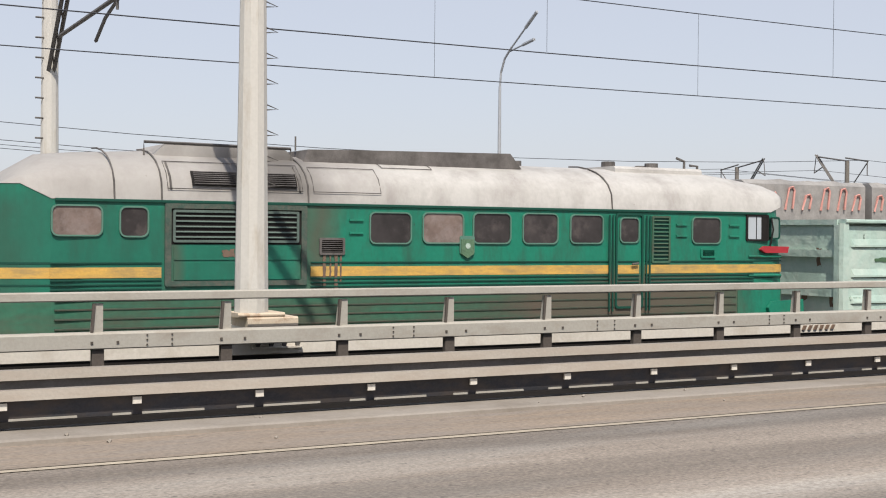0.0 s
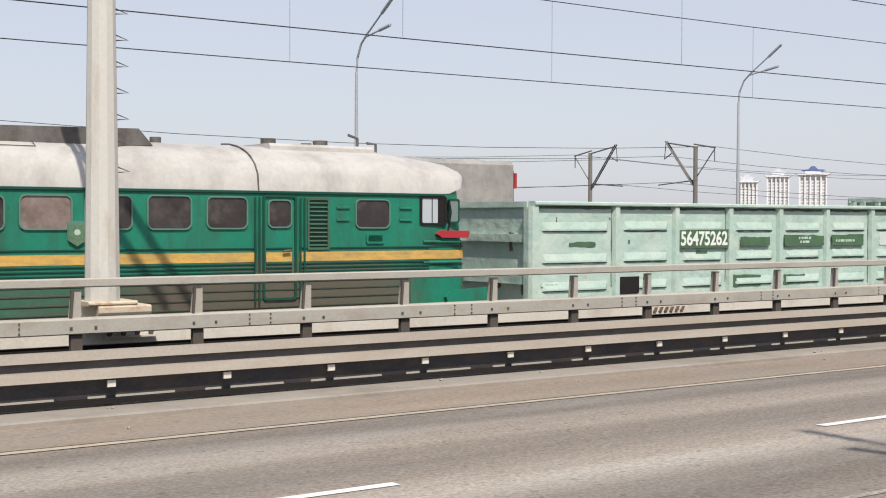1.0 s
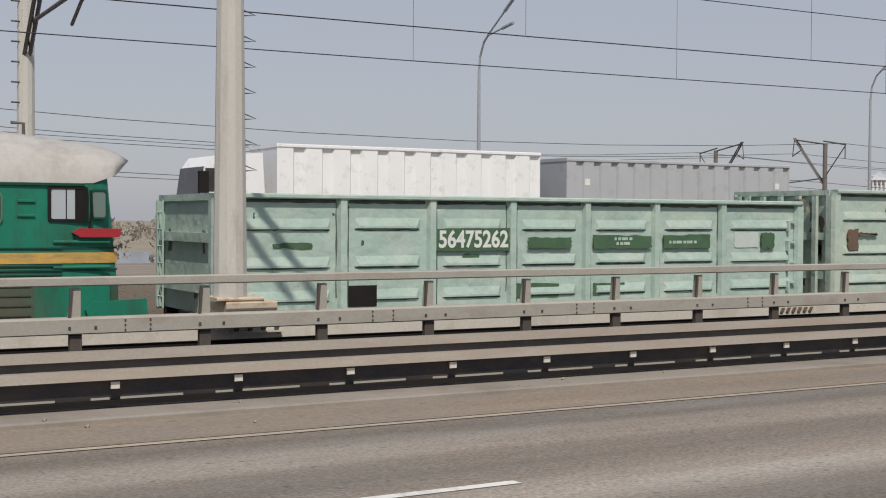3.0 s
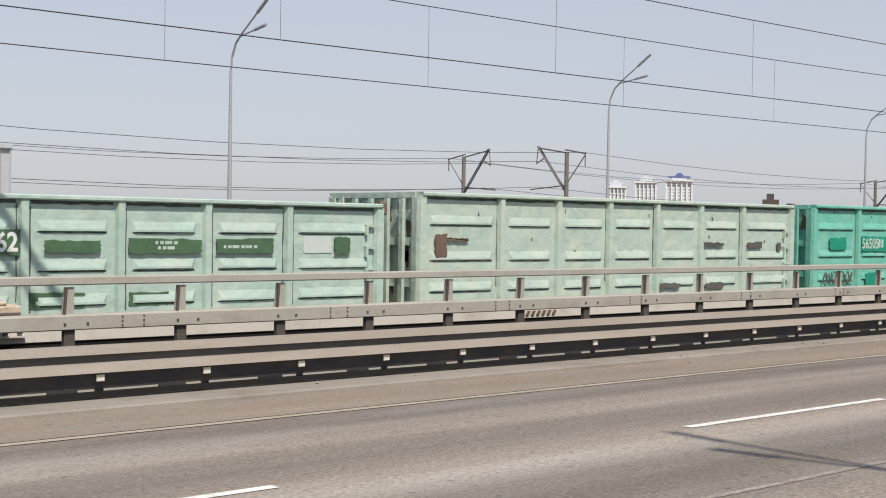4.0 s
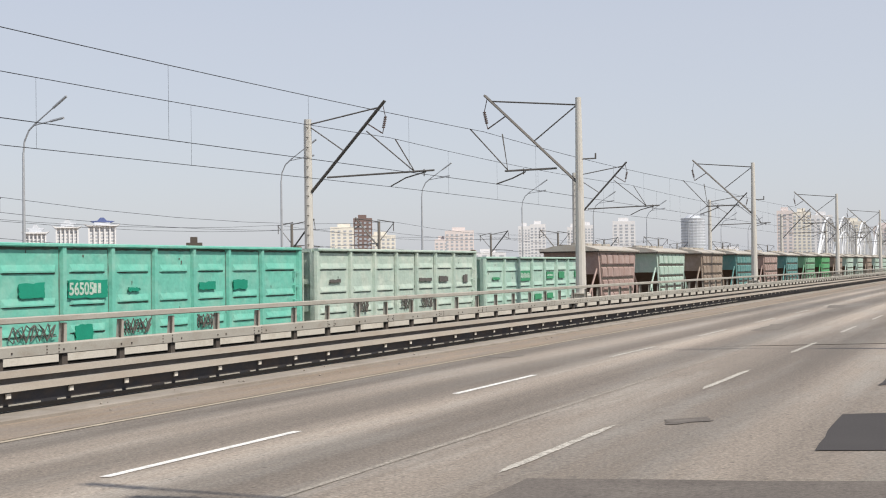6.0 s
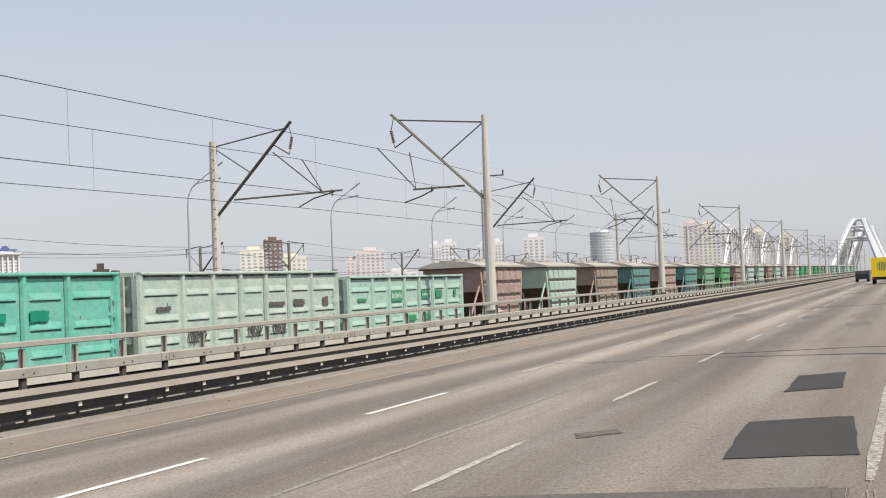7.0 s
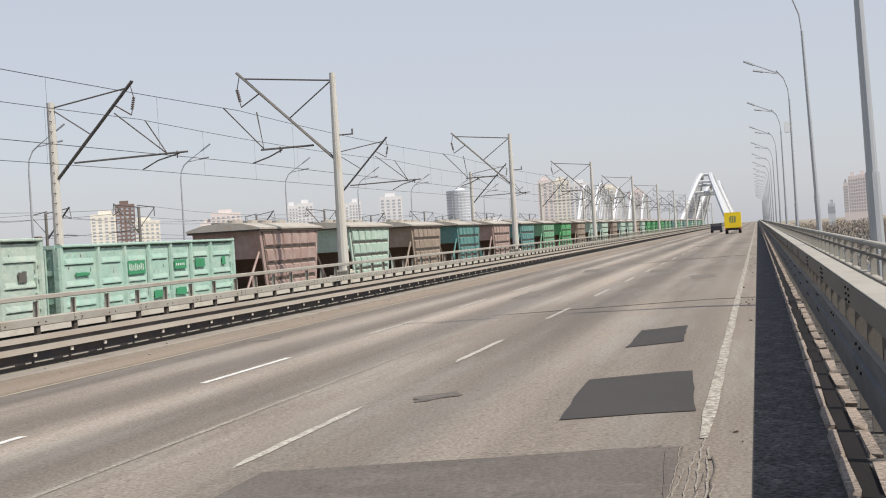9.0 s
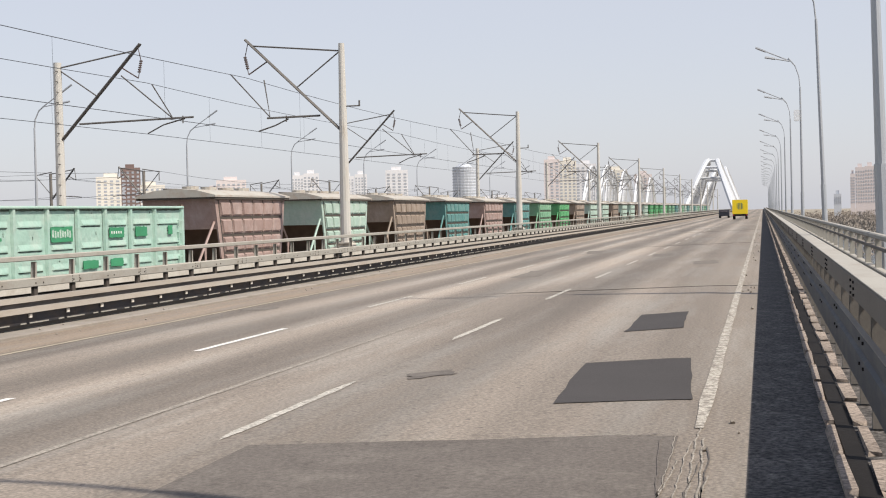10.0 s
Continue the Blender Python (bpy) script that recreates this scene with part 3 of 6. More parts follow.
def markings():
    rng = random.Random(4)
    for name, y, w, m in (("edge_line", 10.86, 0.11, M_edge), ("edge_line", 0.37, 0.115, M_faint)):
        bm = bmesh.new()
        x = X0 if y > 5 else 10.7
        last = None
        while x < 700:
            h = w / 2 * rng.uniform(0.88, 1.05) * min(1.0, 0.55 + (x - 10.7) * 0.4 if y < 5 else 1.0)
            o = y + rng.uniform(-0.004, 0.004)
            q = (bm.verts.new((x, o - h, gz(y) + 0.009)), bm.verts.new((x, o + h, gz(y) + 0.009)))
            if last:
                bm.faces.new((last[0], q[0], q[1], last[1]))
            last = q
            x += rng.uniform(0.2, 0.7) if x < 60 else 6.0
        tagged(part(name, bm, m), "worn pale edge line on the asphalt", kind="structure")
    for i in range(-3, 46):
        x = 9.52 + 8.05 * i
        flat("lane_dash", [(x, 7.58), (x + 3.46, 7.58), (x + 3.46, 7.70), (x, 7.70)], 0.006, M_line if i < 2 else M_oldline, "white painted lane dash")
        x = 10.26 + 7.85 * i
        flat("lane_dash", wobble([(x, 4.07), (x + 0.5, 4.03), (x + 3.1, 4.03), (x + 3.6, 4.07), (x + 3.1, 4.13), (x + 0.4, 4.135)], 0.008, rng, 9), 0.006, M_oldline, "scuffed pale lane dash")
    # tar seam between the lanes
    for y, m in ((5.35, M_seam),):
        bm = bmesh.new()
        x = X0
        while x < 260:
            n = x + rng.uniform(0.5, 2.2)
            stripe_sheet(bm, x, n, y + rng.uniform(-0.008, 0.008), rng.uniform(0.06, 0.09), 0.005)
            x = n
        tagged(part("seam", bm, m), "thin paving seam along the lane", kind="structure")
    for pts in ([(14.95, 1.80), (15.3, 0.68), (12.15, 0.50), (11.95, 1.68)], [(21.4, 1.77), (21.8, 1.07), (18.95, 0.98), (18.6, 1.74)]):
        flat("road_patch", wobble(pts, 0.02, rng), 0.008, M_patch, "dark fresh asphalt patch on the road")
    flat("road_patch", wobble([(14.3, 3.65), (14.65, 3.25), (14.2, 3.1), (13.9, 3.5)], 0.05, rng), 0.007, M_smallpatch, "small dark worn patch on the road")
    flat("road_patch", [(10.05, 3.72), (10.12, 3.0), (10.17, 2.5), (10.2, 1.9), (10.33, 1.0), (3.0, 1.0), (3.0, 3.5), (6.0, 3.56), (8.5, 3.7)], 0.004, M_oldpatch, "large worn asphalt patch on the road")
    flat("road_patch", [(10.33, 1.0), (10.36, 0.5), (3.0, 0.45), (3.0, 1.0)], 0.004, M_oldpatch, "large worn asphalt patch on the road")
    for x in (28.6, 62.0, 96.0):
        flat("expansion_joint", wobble([(x, 0.0), (x + 0.10, 0.0), (x + 0.04, 6.0), (x, 6.0)], 0.012, rng, 14), 0.0075, M_tar, "narrow dark bridge joint across the lanes")
    for x, y, l in ((40, 1.2, 2.5), (26, 9.9, 0.8), (36, 6.0, 4), (48, 3.1, 3), (55, 6.6, 4)):
        flat("road_patch", wobble([(x, y), (x + l, y + 0.1), (x + l, y + 0.9), (x, y + 0.7)], 0.1, rng), 0.0045, M_fadedpatch, "faded worn patch on the road")
    bm = bmesh.new()
    for _ in range(110):
        x, y = rng.uniform(0, 90), rng.choice((rng.uniform(11.6, 12.35), rng.uniform(12.45, 12.8), rng.uniform(0.05, 0.3)))
        q = rng.uniform(0.008, 0.028)
        z = gz(y) + (0.06 if y > KERB_Y else 0.006)
        rod(bm, (x, y, z), (x + q, y + q * 0.3, z + q), q, 5, q * 0.6)
    tagged(part("gravel", bm, M_concrete), "scattered pale stones and litter along the kerb", kind="stuff")
    # wandering cracks where the edge line breaks off
    for k in range(13):
        bm = bmesh.new()
        along = k < 9
        x, y = (rng.uniform(6.5, 8.0), 0.20 + 0.04 * k) if along else (10.35 + rng.uniform(-0.1, 0.1), 0.5 + 0.42 * (k - 9))
        last = None
        w = rng.uniform(0.003, 0.007)
        bend = rng.uniform(-0.012, 0.012)
        for s in range(rng.randint(20, 34) if along else 9):
            a, b = bm.verts.new((x, y - w, gz(y) + 0.0095)), bm.verts.new((x + (0 if along else 2 * w), y + w, gz(y) + 0.0095))
            if last:
                bm.faces.new((last[0], a, b, last[1]))
            last = (a, b)
            if along:
                x += rng.uniform(0.06, 0.16)
                y += rng.uniform(-0.011, 0.011) + bend * 0.3
            else:
                x += rng.uniform(-0.04, 0.05)
                y += rng.uniform(0.02, 0.05)
            if x > 10.75:
                break
        tagged(part("crack", bm, M_seam if k % 3 else M_oldpatch), "thin wandering sealed crack in the asphalt", kind="structure")


# ---- barriers ----
def beam_profile(y, z0, z1, d, s):
    """A deep steel beam: sloped bright upper lip, recessed web, and returns. s: which way its face looks."""
    h = z1 - z0
    return [(y, z0 + 0.62 * h), (y + s * 0.015, z1 - 0.02), (y - s * 0.02, z1), (y - s * d, z1), (y - s * d, z0), (y - s * 0.05, z0), (y - s * 0.035, z0 + 0.55 * h)]


def shared_posts(name, mesh_bm, material, parent, xs, y, z):
    first = part(name, mesh_bm, material, parent)
    first.location = (xs[0], y, z)
    for x in xs[1:]:
        o = new(name, first.data)
        o.parent = parent
        o.location = (x, y, z)


def joined_posts(name, size, material, parent, xs, y, z):
    bm = bmesh.new()
    for x in xs:
        box(bm, x - size[0] / 2, x + size[0] / 2, y - size[1] / 2, y + size[1] / 2, z, z + size[2])
    tagged(part(name, bm, material, parent), kind="stuff")


def bolts(parent, x0, x1, step, y, zs, s, material, r=0.014):
    bm = bmesh.new()
    x = x0
    while x < x1:
        for dx in (-0.16, 0.16):
            for z in zs:
                box(bm, x + dx - r, x + dx + r, min(y, y + s * 0.012), max(y, y + s * 0.012), z - r, z + r)
        x += step
    tagged(part("bolts", bm, material, parent), kind="stuff")


def left_barriers():
    g = thing("guard_rail", "two-level grey steel guard rail along the road", "guard rail")
    y, z0, z1 = 12.92, -0.20, 0.11
    # lower beam: rolled upper lip coloured as sunlit, recessed web coloured as shaded
    bm = bmesh.new()
    prism(bm, [(y, z1 - 0.097), (y + 0.06, z1), (y + 0.16, z1), (y + 0.16, z1 - 0.097)], X0, X1)
    part("beam_lip", bm, M_lip_lit, g, "weathered upper lip of the beam, coloured as its sunlit part")
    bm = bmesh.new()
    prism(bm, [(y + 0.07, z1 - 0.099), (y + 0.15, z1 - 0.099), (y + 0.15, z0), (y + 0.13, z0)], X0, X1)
    part("beam_web", bm, M_web_shade, g, "recessed web with its shade in the dark blue-grey")
    # upper beam set back
    y2 = 13.25
    bm = bmesh.new()
    prism(bm, [(y2, 0.176), (y2 + 0.05, 0.269), (y2 + 0.18, 0.269), (y2 + 0.18, 0.176)], X0, X1)
    part("beam_lip", bm, M_lip_lit, g)
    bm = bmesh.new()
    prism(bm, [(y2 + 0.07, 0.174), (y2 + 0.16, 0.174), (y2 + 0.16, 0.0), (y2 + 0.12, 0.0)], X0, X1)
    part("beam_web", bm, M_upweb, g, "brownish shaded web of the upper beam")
    xs = [3.54 + 1.315 * i for i in range(-12, 220)]
    bm = bmesh.new()
    box(bm, -0.06, 0.06, -0.05, 0.05, 0.0, 0.35)
    box(bm, -0.09, 0.09, -0.09, 0.09, 0.0, 0.015)
    shared_posts("post", bm, M_post, g, xs, 13.2, -0.36)
    bm = bmesh.new()
    box(bm, -0.045, 0.045, -0.012, 0.012, 0.0, 0.07)
    shared_posts("reflector", bm, M_pale, g, xs[:110], 12.97, -0.08)
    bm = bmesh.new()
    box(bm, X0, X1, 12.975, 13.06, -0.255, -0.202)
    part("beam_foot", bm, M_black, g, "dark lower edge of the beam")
    # pale plates stand in for sunlit ground showing through the slots
    for a, b in ((-0.23, -0.04), (0.07, 0.73)):
        bm = bmesh.new()
        box(bm, a, b, -0.006, 0.006, 0.0, 0.022)
        shared_posts("slot_light_plate", bm, M_rail, g, xs[:60], 13.037, -0.197)
    bm = bmesh.new()
    box(bm, -0.05, 0.05, -0.006, 0.006, 0.0, 0.045)
    shared_posts("bolt_slot", bm, M_black, g, [x - 0.28 for x in xs[:130]], 13.02, -0.05)
    p = thing("parapet_railing", "grey painted steel parapet with posts and a deep beam", "railing")
    y = PAR_Y
    bm = bmesh.new()
    cbox(bm, X0, X1, y - 0.02, y + 0.12, 0.80, 0.915, 0.015)
    part("top_rail", bm, M_rail, p)
    bm = bmesh.new()
    prism(bm, [(y - 0.02, 0.22), (y - 0.02, 0.39), (y + 0.01, 0.415), (y + 0.14, 0.415), (y + 0.14, 0.21), (y + 0.0, 0.205)], X0, X1)
    part("lower_beam", bm, M_rail, p)
    bolts(p, 1.2, 160, 3.45, y - 0.022, (0.25, 0.31, 0.37), -1, M_stub, 0.010)
    bolts(p, 2.3, 160, 1.66, y - 0.022, (0.29,), -1, M_stub, 0.016)
    bm = bmesh.new()
    prism(bm, [(-0.085, 0.735), (0.06, 0.735), (0.06, 1.09), (-0.05, 1.09)], 0.03, 0.11, "y")
    xs = [POST0 + POSTD * i for i in range(-12, 180)]
    shared_posts("post", bm, M_rail, p, xs, y, -0.32)
    bm = bmesh.new()
    box(bm, -0.075, 0.075, 0.03, 0.11, 0.0, 0.52)
    shared_posts("post_foot", bm, M_stub, p, xs, y, -0.32)
    bm = bmesh.new()
    prism(bm, [(-0.10, 0.735), (-0.066, 0.735), (-0.04, 1.09), (-0.075, 1.09)], 0.0, 0.028, "y")
    shared_posts("gusset", bm, M_stub, p, xs[:110], y, -0.32)
    joined_posts("far_posts", (0.13, 0.1, 1.08), M_post, p, [xs[-1] + POSTD * i for i in range(1, 260)], y + 0.07, -0.32)


POST0, POSTD = 3.89, 1.66


def right_barriers():
    g = thing("guard_rail", "two-level grey steel guard rail beside the gutter", "guard rail")
    # shade is put into the dark beam faces, sunlight into thin pale top plates
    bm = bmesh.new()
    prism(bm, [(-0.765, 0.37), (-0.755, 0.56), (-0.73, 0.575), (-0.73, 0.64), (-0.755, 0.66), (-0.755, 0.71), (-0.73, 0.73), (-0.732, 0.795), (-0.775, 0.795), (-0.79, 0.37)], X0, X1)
    part("lower_beam", bm, M_beam_dark, g, "lower beam in its shaded blue-grey")
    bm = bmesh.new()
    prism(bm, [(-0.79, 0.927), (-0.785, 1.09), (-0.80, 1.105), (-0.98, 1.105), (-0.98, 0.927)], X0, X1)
    part("upper_beam", bm, M_beam_shade, g, "weathered box beam on top, face coloured as shaded")
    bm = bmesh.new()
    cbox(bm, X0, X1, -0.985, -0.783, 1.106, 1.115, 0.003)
    part("beam_top_lit", bm, M_rail, g, "pale plate for the sunlit top of the beam")
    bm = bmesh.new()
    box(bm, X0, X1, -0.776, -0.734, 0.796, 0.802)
    part("lower_top_lit", bm, M_lip_lit, g, "pale plate for the sunlit top of the lower beam")
    bolts(g, 3.0, 120, 4.2, -0.787, (0.96, 1.01, 1.06), 1, M_black, 0.010)
    bolts(g, 3.7, 120, 3.0, -0.731, (0.60, 0.765), 1, M_black, 0.010)
    bm = bmesh.new()
    box(bm, -0.04, 0.04, -0.05, 0.05, 0.0, 0.88)
    shared_posts("post", bm, M_post, g, [1.0 + 1.2 * i for i in range(0, 150)], -0.91, 0.045)
    joined_posts("far_posts", (0.08, 0.1, 0.88), M_post, g, [181 + 1.2 * i for i in range(0, 450)], -0.91, 0.045)
    p = thing("parapet_railing", "grey steel parapet railing over the river", "railing")
    bm = bmesh.new()
    cbox(bm, X0, X1, -2.08, -1.95, 1.06, 1.15, 0.02)
    part("top_rail", bm, M_rail, p)
    bm = bmesh.new()
    cbox(bm, X0, X1, -2.05, -1.96, 0.885, 0.94, 0.01)
    part("middle_rail", bm, M_post, p)
    bm = bmesh.new()
    prism(bm, [(-1.94, 0.48), (-1.94, 0.555), (-1.96, 0.57), (-2.06, 0.57), (-2.06, 0.47), (-1.95, 0.47)], X0, X1)
    part("lower_beam", bm, M_rail, p)
    bm = bmesh.new()
    prism(bm, [(-0.06, 0.0), (0.06, 0.0), (0.07, 0.45), (0.05, 1.0), (-0.05, 1.0), (-0.07, 0.45)], -0.05, 0.05, "y")
    shared_posts("post", bm, M_rail, p, [2.0 + 2.2 * i for i in range(0, 130)], -2.02, 0.05)
    joined_posts("far_posts", (0.12, 0.1, 1.0), M_rail, p, [288 + 2.2 * i for i in range(0, 250)], -2.02, 0.05)
    # uneven pale blocks under the beam stand in for patches of sunlight
    rng = random.Random(11)
    # black strip paints the shade between the two rows of sun patches
    bm = bmesh.new()
    box(bm, X0, X1, -0.735, -0.615, 0.03, 0.038)
    tagged(part("gutter_shade_strip", bm, M_black), "near-black strip for the shade between the sun patches", kind="structure")
    for i in range(240):
        bm = bmesh.new()
        back = i >= 120
        l, w = (rng.uniform(0.90, 0.98), rng.uniform(0.085, 0.10)) if back else (rng.uniform(1.02, 1.07), rng.uniform(0.055, 0.065))
        vs = box(bm, 0, l, -w, 0, 0, 0.05)
        for v in vs:
            v.co += Vector((rng.uniform(-0.03, 0.03), rng.uniform(-0.015, 0.015), rng.uniform(-0.006, 0.006)))
        b = part("kerb_block", bm, M_sunpatch)
        b.location = (1.18 + 1.2 * (i % 120), -0.745 if back else -0.545, 0.014)
        tagged(b, "pale concrete block standing in for a sun patch below the guard rail", "kerb block", "kerb blocks", "structure")


# ---- catenary ----
def cantilever(parent, y0, s, z_off=0.0):
    """The boom and registration gear of one mast; s: which way it reaches."""
    def P(d, z, x=0.0):
        return (x, y0 + s * d, z + z_off)
    tip, top = (4.25, 9.17) if s > 0 else (4.0, 9.27)
    foot = 5.24
    def B(t, x=0.0):
        return P(tip + (0.12 - tip) * t, top + (foot - top) * t, x)
    bm = bmesh.new()
    for dx in (-0.06, 0.06):
        rod(bm, B(0, dx), B(1, dx), 0.05, 4)
    for i in range(9):
        rod(bm, B(i / 9, -0.06), B(i / 9 + 0.1, 0.06), 0.018, 4)
    part("boom", bm, M_steel, parent)
    bm = bmesh.new()
    rod(bm, P(0.12, 8.5 if s > 0 else 8.42), B(0.07), 0.035, 5)
    part("tie", bm, M_steel, parent)
    bm = bmesh.new()
    rod(bm, P(0.12, 8.45 if s > 0 else 8.3), B(0.54), 0.03, 5)
    part("strut", bm, M_steel, parent)
    bm = bmesh.new()
    chain(bm, [B(0.03), P(tip + 0.03, top - 0.75), P(tip - 0.12, top - 1.45)], 0.02)
    rod(bm, B(0.24), P(tip - 0.12, top - 1.47), 0.03, 5)
    for i in range(6):
        rod(bm, P(tip + 0.02 - 0.02 * i, top - 0.72 - 0.09 * i), P(tip + 0.02 - 0.02 * i, top - 0.78 - 0.09 * i), 0.07, 8)
    part("insulator", bm, M_insul, parent, "brown ribbed insulator string")
    bm = bmesh.new()
    if s > 0:
        chain(bm, [P(4.95, 7.75), P(3.22, 5.88), P(3.45, 7.45)], 0.03)
        rod(bm, P(3.35, 5.84), P(1.0, 5.86), 0.045, 6)
        chain(bm, [P(3.75, 5.30), P(3.0, 5.52), P(2.4, 5.78)], 0.035)
        rod(bm, P(2.5, 5.66), P(2.5, 5.92), 0.03, 5)
    else:
        chain(bm, [P(3.05, 7.95), P(5.45, 6.0), P(4.5, 7.5)], 0.03)
        rod(bm, P(1.0, 5.93), P(6.4, 6.03), 0.045, 6)
        chain(bm, [P(4.25, 5.4), P(5.0, 5.75), P(6.0, 5.98)], 0.035)
        rod(bm, P(5.9, 5.78), P(5.9, 6.1), 0.03, 5)
    part("registration_arm", bm, M_steel, parent)


def mast_near(x, n):
    t = thing("catenary_mast", "pale tapered concrete overhead line mast with steel boom", "mast", group="overhead line masts")
    t.location = (x, 0, 0)
    bm = bmesh.new()
    prism_taper(bm, MAST_Y, 0.55, 8.8 if n else 9.4, 0.235, 0.125)
    part("pole", bm, M_mast, t)
    for i in range(18):
        z = 2.3 + 0.35 * i
        if n == 0:
            bm = bmesh.new()
            chain(bm, [(0.18 - 0.004 * i, MAST_Y - 0.1, z + 0.06), (0.34 - 0.004 * i, MAST_Y - 0.12, z), (0.18 - 0.004 * i, MAST_Y - 0.1, z - 0.01)], 0.010, 4)
            part("climbing_spike", bm, M_steel, t)
    if n:
        bm = bmesh.new()
        rod(bm, (0, MAST_Y - 0.15, 6.2), (0, MAST_Y - 0.75, 6.2), 0.03, 5)
        rod(bm, (0, MAST_Y - 0.72, 6.2), (0, MAST_Y - 0.72, 6.42), 0.04, 6)
        part("bracket", bm, M_steel, t)
    bm = bmesh.new()
    cbox(bm, -0.14, 0.59, MAST_Y - 0.25, MAST_Y + 0.4, 0.38, 0.52, 0.02)
    cbox(bm, -0.27, 0.40, MAST_Y - 0.245, MAST_Y + 0.35, 0.521, 0.58, 0.02)
    part("pedestal", bm, M_pale if n else mat("stained_concrete", (0.55, 0.46, 0.35), 0.9, var=0.12, scale=2, dirt=(0.36, 0.24, 0.16), dirt_amount=0.16), t, "tan stained concrete pedestal slab")
    bm = bmesh.new()
    box(bm, -0.14, 0.58, MAST_Y - 0.2, MAST_Y + 0.6, 0.22, 0.379)
    part("bracket", bm, M_pale, t)
    bm = bmesh.new()
    box(bm, 0.18, 0.95, MAST_Y + 0.43, MAST_Y + 0.49, 0.03, 0.055)
    plate_ = part("bolt_plate", bm, M_pale, t, "thin pale clamp plate")
    for i in range(4):
        bm = bmesh.new()
        prism(bm, [(0.25 + 0.2 * i, 0.055), (0.29 + 0.2 * i, 0.055), (0.31 + 0.2 * i, 0.10), (0.24 + 0.2 * i, 0.10)], MAST_Y + 0.44, MAST_Y + 0.48, "y")
        part("bolt", bm, M_steel, plate_)
    if n == 0:
        for dx in (-0.05, 0.42):
            bm = bmesh.new()
            rod(bm, (dx, MAST_Y - 0.1, 6.75), (dx, MAST_Y - 3.2, 9.5), 0.075, 5)
            part("outer_boom", bm, M_steel, t)
    cantilever(t, MAST_Y, 1, 0.0 if n else 0.5)
    return t


def prism_taper(bm, yc, z0, z1, r0, r1):
    n = 12
    a = [bm.verts.new((r0 * math.cos(2 * math.pi * i / n), yc + r0 * math.sin(2 * math.pi * i / n), z0)) for i in range(n)]
    b = [bm.verts.new((r1 * math.cos(2 * math.pi * i / n), yc + r1 * math.sin(2 * math.pi * i / n), z1)) for i in range(n)]
    for i in range(n):
        bm.faces.new((a[i], a[(i + 1) % n], b[(i + 1) % n], b[i]))
    bm.faces.new(a[::-1])
    bm.faces.new(b)


def mast_far(x):
    t = thing("catenary_mast", "weathered concrete overhead line mast with spikes and boom", "mast", group="overhead line masts")
    t.location = (x, 0, 0)
    bm = bmesh.new()
    prism_taper(bm, MAST2_Y, -1.45, 8.65, 0.23, 0.17)
    part("pole", bm, M_mast, t)
    spike = None
    for i in range(18):
        if spike is None:
            bm = bmesh.new()
            rod(bm, (-0.15, 0, 0), (-0.34, 0, 0), 0.02, 4)
            spike = part("climbing_spike", bm, M_steel, t)
            o = spike
        else:
            o = new("climbing_spike", spike.data)
            o.parent = t
        o.location = (0, MAST2_Y - 0.1, 0.6 + 0.45 * i)
    cantilever(t, MAST2_Y, -1)
    return t


